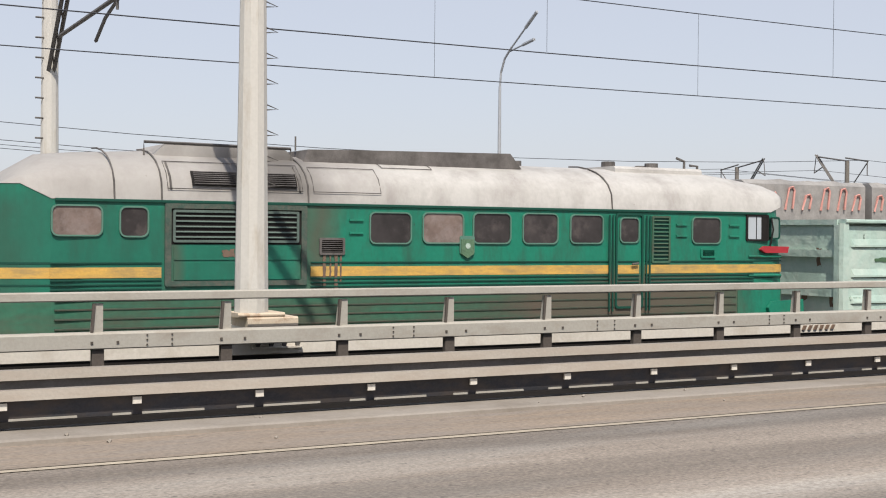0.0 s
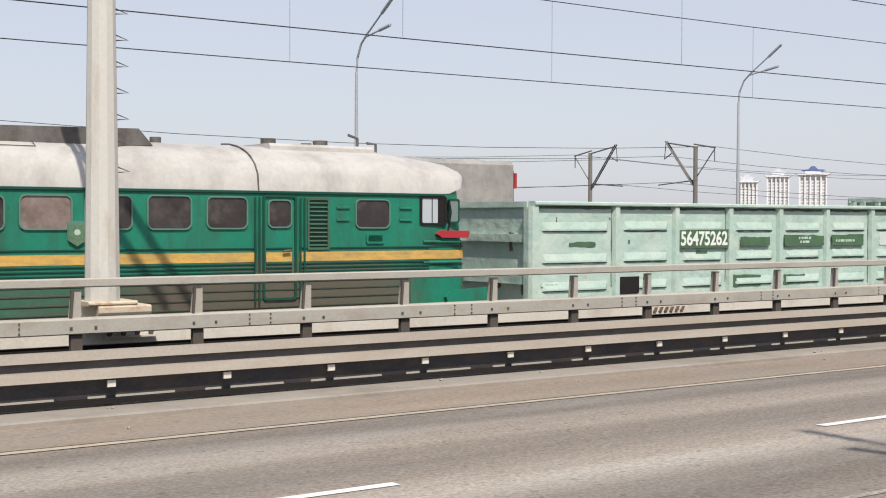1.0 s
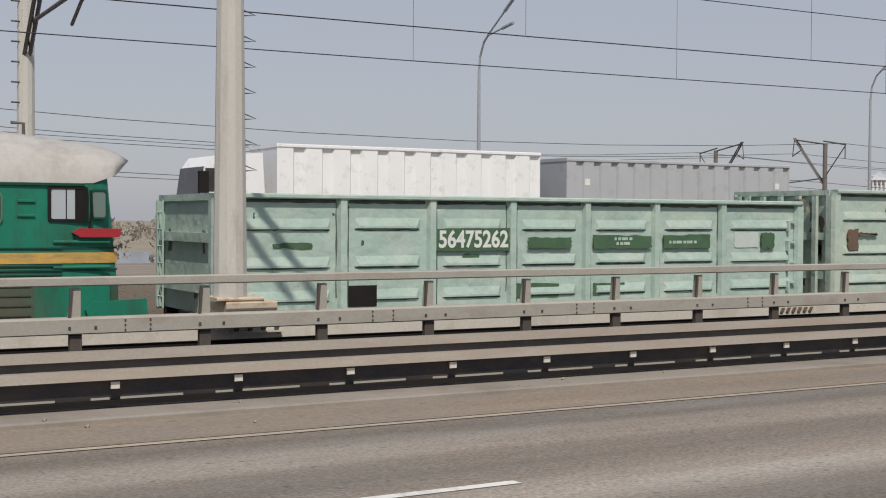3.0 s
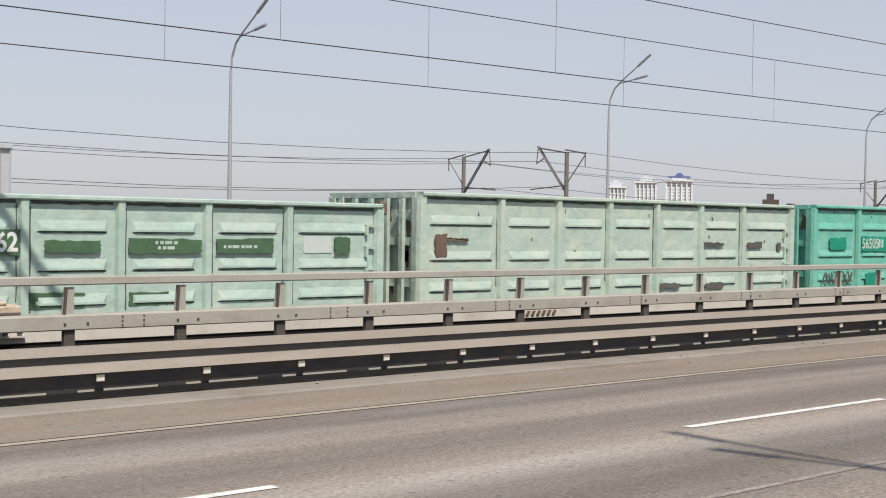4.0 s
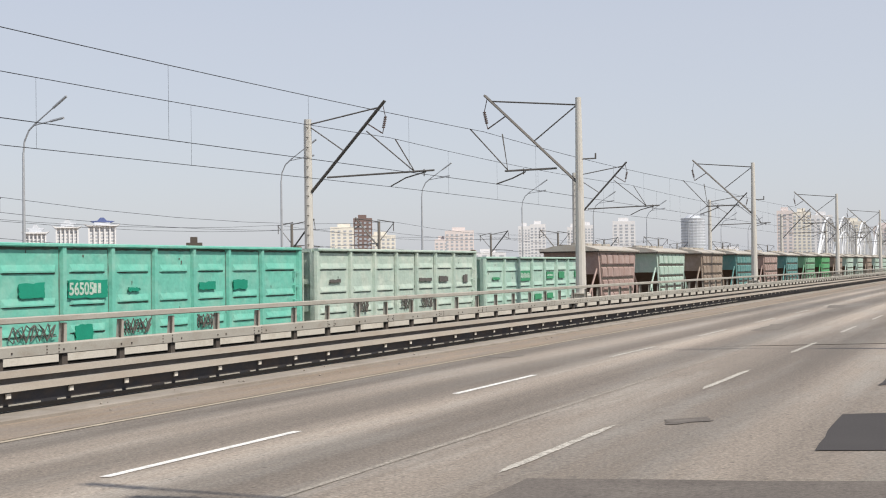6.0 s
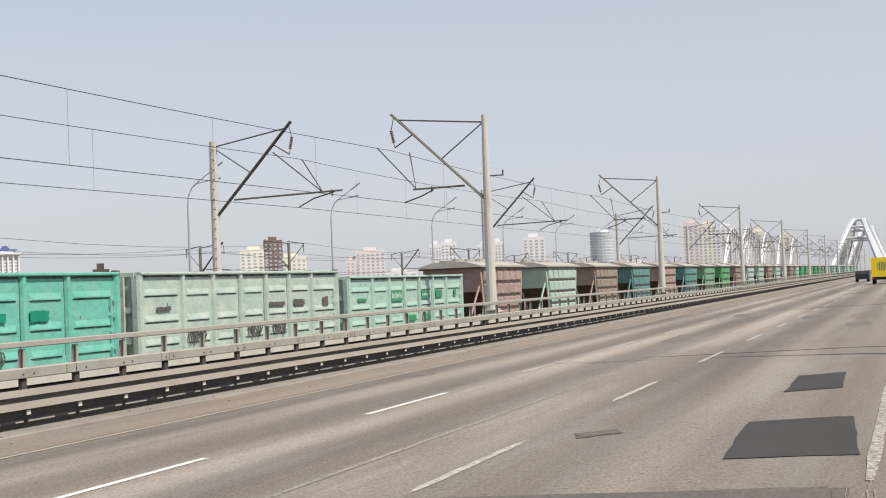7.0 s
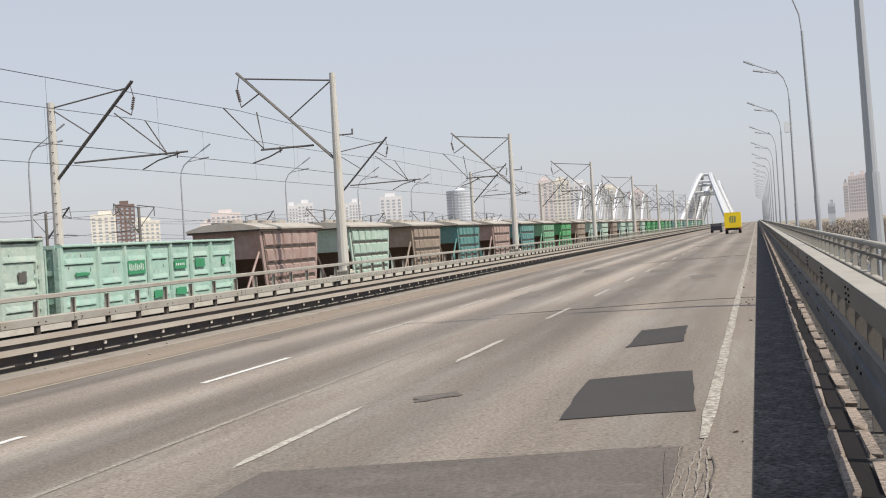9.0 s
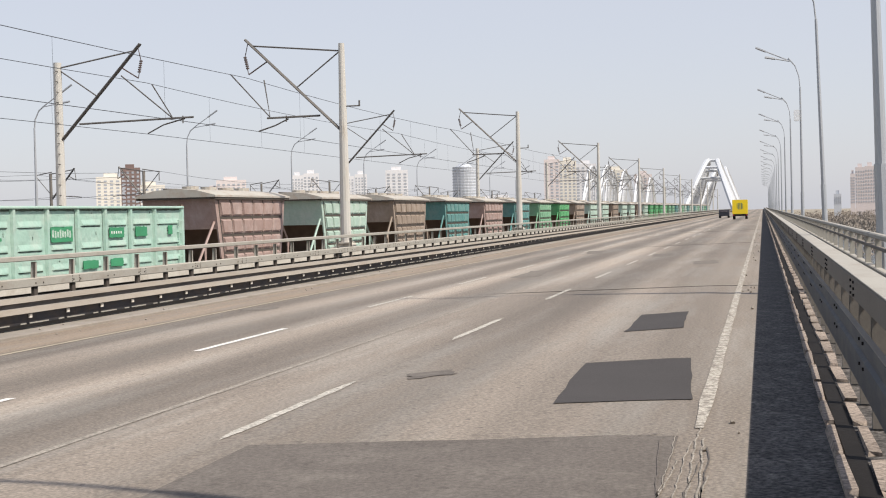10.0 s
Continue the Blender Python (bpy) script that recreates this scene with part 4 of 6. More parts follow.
def overhead_line():
    xs = [6.13, 51.7, 91.0, 137.0, 183.0, 229.0, 275.0, 321.0, 367.0, 413.0, 459.0, 505.0]
    for i, x in enumerate(xs):
        if i < 2:
            mast_near(x, i)
        elif i == 2:
            m2 = mast_near(x, i)
        else:
            copy_thing(m2, pose(x, 0, 0))
    f0 = mast_far(xs[0])
    for x in xs[1:]:
        copy_thing(f0, pose(x, 0, 0))
    spans = [-39.5] + xs
    climb = lambda x: 0.14 * min(1.0, max(0.0, (x - 15) / 36))
    for track, y, zc in (("near", 21.0, 5.22), ("far", TRACK2_Y, 5.22)):
        w = thing("overhead_wire", "thin dark contact wire, messenger and droppers over the track", "wire")
        bm = bmesh.new()
        chain(bm, [(a + (b - a) * k / 6, y + (0.2 - k / 15) * (1 if i % 2 else -1), zc + climb(a + (b - a) * k / 6)) for i, (a, b) in enumerate(zip(spans, spans[1:])) for k in range(6)], 0.012)
        part("contact_wire", bm, M_wire, w)
        bm = bmesh.new()
        dr = bmesh.new()
        pts = []
        for a, b in zip(spans, spans[1:]):
            for i in range(13):
                t = i / 12
                z = 7.45 + climb(a + (b - a) * t) - 0.18 * 4 * t * (1 - t)
                pts.append((a + (b - a) * t, y, z))
                if i in (2, 4, 6, 8, 10):
                    rod(dr, (pts[-1][0], y, zc + climb(pts[-1][0])), (pts[-1][0], y, z), 0.005, 3)
            pts.pop() if b != spans[-1] else None
        chain(bm, pts, 0.013)
        part("messenger_wire", bm, M_wire, w)
        tagged(part("dropper_wire", dr, M_wire, w), kind="stuff")
    # second line far beyond
    for x in (8, 78, 148, 219, 290, 361, 432):
        for y, s in ((75, 1), (88, -1)):
            t = thing("catenary_mast", "far overhead line mast with crossed steel booms", "mast", group="far overhead line masts")
            t.location = (x, 0, 0)
            bm = bmesh.new()
            prism_taper(bm, y, -10.9, 7.9, 0.24, 0.18)
            part("pole", bm, M_post, t)
            bm = bmesh.new()
            for dx in (-0.1, 0.1):
                rod(bm, (dx, y + s * 3.4, 8.5), (dx, y + s * 0.2, 4.7), 0.07, 4)
            rod(bm, (0, y - s * 2.2, 7.7), (0, y + s * 0.2, 8.1), 0.06, 4)
            rod(bm, (0, y + s * 0.1, 7.85), (0, y + s * 3.3, 8.35), 0.06, 4)
            rod(bm, (0, y + s * 3.4, 8.4), (0, y + s * 3.6, 7.0), 0.05, 4)
            rod(bm, (0, y + s * 3.6, 7.0), (0, y + s * 2.6, 7.5), 0.05, 4)
            rod(bm, (0, y - s * 2.1, 7.7), (0, y - s * 2.1, 6.6), 0.06, 4)
            rod(bm, (0, y + s * 0.2, 5.1), (0, y + s * 4.3, 4.8), 0.05, 4)
            rod(bm, (0, y - s * 2.1, 7.6), (0, y + s * 0.2, 5.0), 0.05, 4)
            part("boom", bm, M_steel, t)
    for y, z in ((78, 7.2), (78, 5.0), (85, 7.2), (85, 5.0), (73, 7.8), (90, 7.8)):
        w = thing("overhead_wire", "thin far overhead wire", "wire")
        bm = bmesh.new()
        pts = []
        for k in range(-2, 8):
            for i in range(6):
                t = i / 6
                pts.append((8 + 70 * (k + t), y, z - 1.0 * 4 * t * (1 - t)))
        chain(bm, pts, 0.02)
        part("cable", bm, M_wire, w)


# ---- street lamps ----
def street_lamp(y, s, z0, k=1.0, stout=1.0):
    """A tall tapered post with a forked arm over the road; s: which way the arms reach."""
    t = thing("street_lamp", "tall galvanised street lamp with a curved double arm", "street lamp", group="bridge street lamps")
    bm = bmesh.new()
    prism_taper(bm, 0, 0, 8.4, 0.115 * stout, 0.06 * stout)
    rod(bm, (0, 0, 0), (0, 0, 1.2 if k == 1 else 2.6), 0.122 * stout, 10)
    part("post", bm, M_lampsteel, t)
    bm = bmesh.new()
    chain(bm, [(0, 0, 8.3), (0, s * 0.08, 9.0), (0, s * 0.4, 9.6), (0, s * 1.0, 10.05)], 0.05, 6)
    part("arm", bm, M_lampsteel, t)
    for e in ((0.15 * (s > 0), s * (3.0 if s < 0 else 3.9), 11.3 if s < 0 else 10.75), (-0.22 * (s > 0), s * (2.8 if s < 0 else 3.1), 10.15)):
        bm = bmesh.new()
        rod(bm, (0, s * 0.7, 9.85), e, 0.04, 6)
        rod(bm, (e[0] * 0.7, e[1] - s * 0.9, e[2] - 0.9 * (e[2] - 9.85) / (abs(e[1]) - 0.7)), e, 0.075, 6)
        part("lantern_arm", bm, M_lampsteel, t)
    for o in t.children:
        for v in o.data.vertices:
            v.co.y *= k * (0.60 if k != 1 else 1.0)
            v.co.z *= k
    t.matrix_basis = pose(0, y, z0)
    return t


def street_lamps():
    first = street_lamp(49.3, -1, -0.1)
    first.matrix_basis = pose(29.8, 49.3, -0.1)
    for x in (3.0, 54.6, 81.5, 106.0, 132.0, 158.0, 184.0, 210.0, 236.0, 262.0):
        copy_thing(first, pose(x, 49.3, -0.1))
    r = street_lamp(-2.25, 1, -0.2, 0.99, 1.3)
    r.matrix_basis = pose(6.1, -2.25, -0.2, 0, 1.2)
    near = street_lamp(-2.25, 1, -0.2, 0.99, 1.8)
    near.matrix_basis = pose(25.3, -2.25, -0.2, -1.2)
    for x in (47.5, *(74.0 + 26.0 * k for k in range(18))):
        c = copy_thing(r, pose(x, -2.25, -0.2, -1.7 if x == 47.5 else -0.4))
        if x == 74.0:
            bm = bmesh.new()
            cbox(bm, -0.15, 0.2, 0.06, 0.36, 6.5, 7.1, 0.05)
            part("camera_box", bm, M_contw, c, "white traffic camera box")


# ---- rolling stock ----
def bogies(parent, xs, y=0.0):
    for x in xs:
        bm = bmesh.new()
        for sy in (-1.02, 1.02):
            prism(bm, [(x - 1.25, 0.42), (x - 1.05, 0.66), (x - 0.45, 0.72), (x - 0.3, 0.5), (x + 0.3, 0.5), (x + 0.45, 0.72), (x + 1.05, 0.66), (x + 1.25, 0.42), (x + 0.4, 0.36), (x - 0.4, 0.36)], sy - 0.07, sy + 0.07, "y")
        box(bm, x - 0.2, x + 0.2, -1.0, 1.0, 0.5, 0.78)
        b = part("bogie", bm, M_black, parent)
        for dx in (-0.92, 0.92):
            bm = bmesh.new()
            disc(bm, (x + dx, 0.475), 0.475, -0.83, -0.69)
            disc(bm, (x + dx, 0.475), 0.475, 0.69, 0.83)
            disc(bm, (x + dx, 0.475), 0.09, -0.83, 0.83, 8)
            part("wheelset", bm, M_rust, b)


def coupler(parent, x, s):
    bm = bmesh.new()
    box(bm, min(x, x + s * 0.5), max(x, x + s * 0.5), -0.13, 0.13, 0.94, 1.18)
    box(bm, min(x + s * 0.4, x + s * 0.56), max(x + s * 0.4, x + s * 0.56), -0.22, 0.2, 0.9, 1.22)
    part("coupler", bm, M_rust, parent)


PANELS = (0.0, 2.21, 3.95, 5.64, 7.32, 8.99, 10.71, 12.83)


def gondola(key, base, worn, top, label, seed, stakes=True):
    """An open high-sided wagon, x from 0 (leading end) to 12.83, rails at z 0."""
    rng = random.Random(seed)
    paint = wagon_paint(key, base, worn)
    t = thing("gondola_wagon", label, "wagon", group="train wagons")
    W, zb, L = 1.5, 1.32, 12.83
    for y0, y1 in ((-W, -W + 0.05), (W - 0.05, W)):
        bm = bmesh.new()
        box(bm, 0.05, L - 0.05, y0, y1, zb, top - 0.06)
        part("side_wall", bm, paint, t)
    bm = bmesh.new()
    box(bm, 0.05, L - 0.05, -W + 0.05, W - 0.05, zb, zb + 0.06)
    part("floor_plate", bm, M_rust, t)
    for x0, x1 in ((0.0, 0.05), (L - 0.05, L)):
        bm = bmesh.new()
        box(bm, x0, x1, -W, W, zb, top - 0.06)
        s = -1 if x0 < 1 else 1
        xo = 0.0 if x0 < 1 else L
        wall = part("end_wall", bm, paint, t)
        for z in (zb + 0.35, zb + 1.2):
            bm = bmesh.new()
            prism(bm, [(-W + 0.1, z), (-W + 0.1, z + 0.16), (W - 0.1, z + 0.16), (W - 0.1, z)], xo + s * 0.001, xo + s * 0.09)
            part("end_rib", bm, paint, wall)
        for yy in (-1.42, 1.42):
            bm = bmesh.new()
            box(bm, min(xo, xo + s * 0.12), max(xo, xo + s * 0.12), yy - 0.07, yy + 0.07, zb, top - 0.12)
            part("end_post", bm, M_rust if s > 0 else paint, wall)
        for yy in (-1.05, -0.55, 0.0, 0.55, 1.05) if stakes or s > 0 else ():
            bm = bmesh.new()
            box(bm, min(xo + s * 0.092, xo + s * 0.17), max(xo + s * 0.092, xo + s * 0.17), yy - 0.06, yy + 0.06, zb, top - 0.13)
            part("end_stake", bm, paint, wall)
        bm = bmesh.new()
        for _ in range(16 if stakes else 4):
            yy, zz = rng.uniform(-1.35, 1.2), rng.uniform(zb + 0.1, top - 0.6)
            pts = wobble([(yy, zz), (yy + rng.uniform(0.08, 0.24), zz), (yy + 0.14, zz + rng.uniform(0.15, 0.5)), (yy, zz + 0.35)], 0.03, rng, 3)
            bm.faces.new([bm.verts.new((xo + s * 0.004, u, v)) for u, v in pts])
        tagged(part("end_rust", bm, M_rust, wall, "dark rust scars on the end wall"), kind="stuff")
    bm = bmesh.new()
    cbox(bm, L + 0.03, L + 0.2, -W - 0.02, -W + 0.16, top - 0.22, top + 0.05, 0.03)
    part("corner_casting", bm, M_rust, t, "rusty corner casting on the top rail")
    bm = bmesh.new()
    rod(bm, (L + 0.24, -1.3, 0.95), (L + 0.24, -1.3, top - 0.5), 0.03, 6)
    chain(bm, [(L + 0.24, -1.3, zb + 0.3), (L + 0.3, -1.32, zb), (L + 0.45, -1.3, 1.05)], 0.03, 5)
    part("brake_rod", bm, M_steel, t)
    bm = bmesh.new()
    for yy in (-W, W):
        cbox(bm, -0.03, L + 0.03, yy - 0.12, yy + 0.12, top - 0.085, top, 0.02)
    for xx in (0.0, L):
        box(bm, xx - 0.06, xx + 0.06, -W + 0.121, W - 0.121, top - 0.12, top - 0.005)
    part("top_rail", bm, paint, t)
    for i, px in enumerate(PANELS):
        for s in (-1, 1):
            bm = bmesh.new()
            w = 0.09 if 0 < i < 7 else 0.12
            y0 = s * (W + 0.003)
            y1 = s * (W + 0.085)
            prism(bm, [(px - w, y0), (px + w, y0), (px + w * 0.65, y1), (px - w * 0.65, y1)], zb - 0.04, top - 0.086, "z")
            part("stanchion", bm, paint, t)
    h = top - zb
    for i, (a, b) in enumerate(zip(PANELS, PANELS[1:])):
        for s in (-1, 1):
            for z in (zb + 0.14 * h, zb + 0.42 * h, zb + 0.74 * h):
                bm = bmesh.new()
                dz, off = rng.uniform(-0.012, 0.012), rng.uniform(0.0, 0.03)
                x0, x1, y0, y1 = a + 0.22 + off, b - 0.22 - off, s * (W + 0.002), s * (W + 0.045)
                zz = z + dz
                vs = [bm.verts.new(p) for p in ((x0, y0, zz - 0.065), (x1, y0, zz - 0.065), (x1, y0, zz + 0.12), (x0, y0, zz + 0.12), (x0 + 0.07, y1, zz - 0.055), (x1 - 0.07, y1, zz - 0.055), (x1 - 0.07, y1, zz - 0.02), (x0 + 0.07, y1, zz - 0.02))]
                for q in ((4, 5, 6, 7), (0, 1, 5, 4), (1, 2, 6, 5), (2, 3, 7, 6), (3, 0, 4, 7)):
                    bm.faces.new([vs[k] for k in q])
                part("panel_rib", bm, paint, t)
    # strips paint shade under ribs, rail and at stanchions; loose spots are grime
    bm = bmesh.new()
    def smear(x0, x1, z0, z1, n):
        pts = wobble([(x0, z0), (x1, z0), (x1, z1), (x0, z1)], min(0.012, 0.35 * min(x1 - x0, z1 - z0)), rng, n)
        bm.faces.new([bm.verts.new((u, -W - 0.004, v)) for u, v in pts])
    for a, b in zip(PANELS, PANELS[1:]):
        for z in (zb + 0.14 * h, zb + 0.42 * h, zb + 0.74 * h):
            c0, c1 = sorted((rng.uniform(a + 0.2, b - 0.4), rng.uniform(a + 0.5, b - 0.2)))
            smear(a + 0.24, b - 0.24, z - 0.092, z - 0.068, 9)
            if rng.random() < 0.5:
                smear(a + 0.26, c1, z + 0.08, z + 0.10, 5)
        smear(a + 0.12, b - 0.12, top - 0.15, top - 0.09, 9)
        smear(a + 0.10, a + 0.128, zb + 0.1, top - 0.2, 7)
        if rng.random() < 0.6:
            smear(b - 0.125, b - 0.10, zb + rng.uniform(0.1, 0.6), top - 0.15, 7)
        for _ in range(rng.randint(1, 4)):
            x, z = rng.uniform(a + 0.15, b - 0.15), rng.uniform(zb + 0.15, top - 0.2)
            smear(x, x + rng.uniform(0.02, 0.07), z, z + rng.uniform(0.03, 0.12), 3)
    tagged(part("joint_shade_grime", bm, M_joint_shade, t, "dark lines for rib and rail shade, with rust and grime spots"), kind="stuff")
    bm = bmesh.new()
    box(bm, -0.1, L + 0.1, -0.25, 0.25, 0.98, zb - 0.001)
    box(bm, 0.0, L, -1.42, -1.3, 1.12, zb - 0.001)
    box(bm, 0.0, L, 1.3, 1.42, 1.12, zb - 0.001)
    part("underframe", bm, M_black, t)
    bogies(t, (2.1, L - 2.1))
    coupler(t, -0.1, -1)
    coupler(t, L + 0.1, 1)
    # ladder and brake gear at one end
    bm = bmesh.new()
    for yy in (0.95, 1.25):
        rod(bm, (-0.16, yy, zb), (-0.16, yy, top - 0.1), 0.02, 5)
    for i in range(6):
        rod(bm, (-0.16, 0.95, zb + 0.2 + 0.3 * i), (-0.16, 1.25, zb + 0.2 + 0.3 * i), 0.014, 4)
    part("ladder", bm, paint, t)
    for i in range(4):
        z = zb + 0.3 + 0.42 * i
        bm = bmesh.new()
        prism(bm, [(L - 0.35, z + 0.05), (L - 0.35, z - 0.16), (L - 0.30, z - 0.16), (L - 0.30, z), (L - 0.14, z), (L - 0.14, z + 0.05)], -W - 0.09, -W - 0.004, "y")
        part("door_hinge", bm, paint, t)
    return t


def plate(t, name, x0, x1, z0, z1, material, label="", y=-1.505, wob=0.0, seed=0):
    rng = random.Random(seed)
    bm = bmesh.new()
    pts = [(x0, z0), (x1, z0), (x1, z1), (x0, z1)]
    if wob:
        pts = wobble(pts, wob, rng, 7)
    prism(bm, pts, y - 0.004, y + 0.02, "y")
    return part(name, bm, material, t, label)


def lettering(t, text, x, z, size, material, y=-1.512, width=None, label="", bold=0.0):
    cu = bpy.data.curves.new("lettering", "FONT")
    cu.body, cu.size, cu.extrude, cu.offset = text, size, 0.002, bold
    ob = bpy.data.objects.new("lettering", cu)
    me = bpy.data.meshes.new_from_object(ob)
    bpy.data.objects.remove(ob)
    me.materials.append(material)
    o = new("lettering", me)
    o.parent = t
    xs = [v.co.x for v in me.vertices]
    k = (width / (max(xs) - min(xs))) if width else 1.0
    for v in me.vertices:
        v.co.x *= k
    o.matrix_basis = pose(x, y, z, 90, 0, 0)
    return tagged(o, label) if label else o


def scrawl(t, x0, x1, z0, z1, seed, material, y=-1.57):
    """Spray-painted loops, no letters."""
    rng = random.Random(seed)
    bm = bmesh.new()
    n = 34
    pts = []
    for i in range(n):
        u = i / (n - 1)
        pts.append((x0 + (x1 - x0) * u + 0.10 * math.sin(i * 2.1), y, z0 + (z1 - z0) * (0.5 + 0.45 * math.sin(i * 1.7 + rng.uniform(-0.6, 0.6)))))
    chain(bm, pts, 0.018, 4)
    part("graffiti", bm, material, t, "dark spray-painted scrawl")


def hopper(key, base, worn, roof, label):
    """A covered hopper wagon: boxy ribbed body between open end platforms, low curved roof. x 0 to 11.1."""
    paint = wagon_paint(key, base, worn)
    t = thing("hopper_wagon", label, "wagon", group="train wagons")
    L, W, zt, xa, xb = 11.1, 1.5, 3.80, 2.15, 8.95
    bm = bmesh.new()
    prism(bm, [(xa - 0.28, zt), (xb + 0.28, zt), (xb, 2.55), (xa, 2.55)], -W, W, "y")
    part("upper_body", bm, paint, t)
    for s in (-1, 1):
        bm = bmesh.new()
        prism(bm, [(xa, 2.549), (xb, 2.549), (xb - 0.25, 1.45), (xb - 0.7, 1.0), (xa + 0.7, 1.0), (xa + 0.25, 1.45)], s * W, s * (W - 0.06), "y")
        part("side_sheet", bm, paint, t)
    bm = bmesh.new()
    prism(bm, [(xa + 0.9, 2.548), (xb - 0.9, 2.548), (xb - 1.9, 0.8), (xa + 1.9, 0.8)], -1.38, 1.38, "y")
    part("discharge_hopper", bm, M_rust, t)
    for xe, s in ((xa, -1), (xb, 1)):
        for yy in (-1.36, 1.36):
            bm = bmesh.new()
            rod(bm, (xe + s * 1.75, yy, 1.12), (xe + s * 0.02, yy, 2.85), 0.052, 4)
            part("end_brace", bm, paint, t)
            bm = bmesh.new()
            rod(bm, (xe + s * 0.9, yy, 1.12), (xe + s * 0.9, yy, 2.0), 0.05, 4)
            part("end_post", bm, paint, t)
        bm = bmesh.new()
        box(bm, min(xe, xe + s * 2.0), max(xe, xe + s * 2.0), -1.2, 1.2, 1.121, 1.18)
        part("end_platform", bm, M_rust, t)
        bm = bmesh.new()
        for k in range(5):
            rod(bm, (xe + s * 0.06, 0.9, 1.4 + 0.45 * k), (xe + s * 0.06, 1.25, 1.4 + 0.45 * k), 0.02, 4)
        for yy in (0.9, 1.25):
            rod(bm, (xe + s * 0.06, yy, 1.2), (xe + s * 0.06, yy, zt), 0.022, 4)
        part("ladder", bm, paint, t)
    # pressed side panels between dark recessed joints; the far side joined
    zs = (1.16, 1.62, 2.30, 2.98, 3.66)
    far = bmesh.new()
    for sgn in (-1, 1):
        for z0, z1 in zip(zs, zs[1:]):
            for i in range(6):
                def edge(k, z):
                    u = k / 6
                    lo, hi = xa + 0.62 + (xb - xa - 1.24) * u, xa + 0.02 + (xb - xa - 0.04) * u
                    return lo + (hi - lo) * (z - 1.1) / (zt - 1.1)
                g, d = 0.085, 0.035
                base = [(edge(i, z0) + g, z0 + g), (edge(i + 1, z0) - g, z0 + g), (edge(i + 1, z1) - g, z1 - g), (edge(i, z1) + g, z1 - g)]
                face = [(base[0][0] + d, base[0][1] + d), (base[1][0] - d, base[1][1] + d), (base[2][0] - d, base[2][1] - d), (base[3][0] + d, base[3][1] - d)]
                bm = bmesh.new() if sgn < 0 else far
                p = [bm.verts.new((u, sgn * (W + 0.002), v)) for u, v in base]
                q = [bm.verts.new((u, sgn * (W + 0.07), v)) for u, v in face]
                bm.faces.new(q)
                for k in range(4):
                    bm.faces.new((p[k], p[(k + 1) % 4], q[(k + 1) % 4], q[k]))
                if sgn < 0:
                    part("side_panel", bm, paint, t)
    tagged(part("far_side_panels", far, paint, t), kind="stuff")
    # dark strips paint the shade between the near-side panels
    bm = bmesh.new()
    for z in zs[1:4]:
        box(bm, edge(0, z) + 0.05, edge(6, z) - 0.05, -W - 0.006, -W - 0.001, z - 0.05, z + 0.05)
    for i in range(7):
        prism(bm, [(edge(i, 1.2) - 0.045, 1.2), (edge(i, 1.2) + 0.045, 1.2), (edge(i, 3.66) + 0.045, 3.66), (edge(i, 3.66) - 0.045, 3.66)], -W - 0.010, -W - 0.0065, "y")
    part("panel_joints", bm, M_stub, t, "dark strips for the shade in the panel joints")
    bm = bmesh.new()
    prof = [(-W - 0.16, zt - 0.03), (-W - 0.16, zt + 0.04), (-0.9, zt + 0.24), (0, zt + 0.32), (0.9, zt + 0.24), (W + 0.16, zt + 0.04), (W + 0.16, zt - 0.03)]
    prism(bm, prof, xa - 0.55, xb + 0.55)
    part("roof", bm, roof, t)
    # dark strip paints the shaded underside of the roof edge
    bm = bmesh.new()
    for sy in (-1, 1):
        box(bm, xa - 0.5, xb + 0.5, min(sy * (W + 0.02), sy * (W + 0.13)), max(sy * (W + 0.02), sy * (W + 0.13)), zt - 0.11, zt - 0.032)
    for xe in (xa - 0.52, xb + 0.42):
        box(bm, xe, xe + 0.1, -W + 0.02, W - 0.02, zt - 0.10, zt - 0.032)
    part("eave", bm, M_stub, t, "dark eave strip for the shade below the roof")
    for i in range(4):
        bm = bmesh.new()
        rod(bm, (3.0 + 1.7 * i, 0.0, zt + 0.3), (3.0 + 1.7 * i, 0.0, zt + 0.42), 0.32, 12)
        part("hatch", bm, roof, t)
    bm = bmesh.new()
    rod(bm, (1.95, 0.62, zt + 0.32), (9.15, 0.62, zt + 0.32), 0.03, 4)
    part("roof_walkway_rail", bm, M_hood, t)
    bm = bmesh.new()
    box(bm, 0.0, L, -1.35, -1.2, 0.85, 1.12)
    box(bm, 0.0, L, 1.2, 1.35, 0.85, 1.12)
    box(bm, 0.0, L, -0.25, 0.25, 0.8, 1.12)
    part("underframe", bm, M_black, t)
    bogies(t, (1.7, L - 1.7))
    coupler(t, 0.0, -1)
    coupler(t, L, 1)
    return t


# ---- locomotive ----
def loft(sections):
    bm = bmesh.new()
    rows = [[bm.verts.new(p) for p in s] for s in sections]
    n = len(rows[0])
    for a, b in zip(rows, rows[1:]):
        for i in range(n - 1):
            bm.faces.new((a[i], a[i + 1], b[i + 1], b[i]))
    bm.faces.new(rows[0])
    bm.faces.new(rows[-1][::-1])
    return bm


LW = 1.48     # half width of the locomotive
NOSE = 19.05  # where its leading nose stands at the start


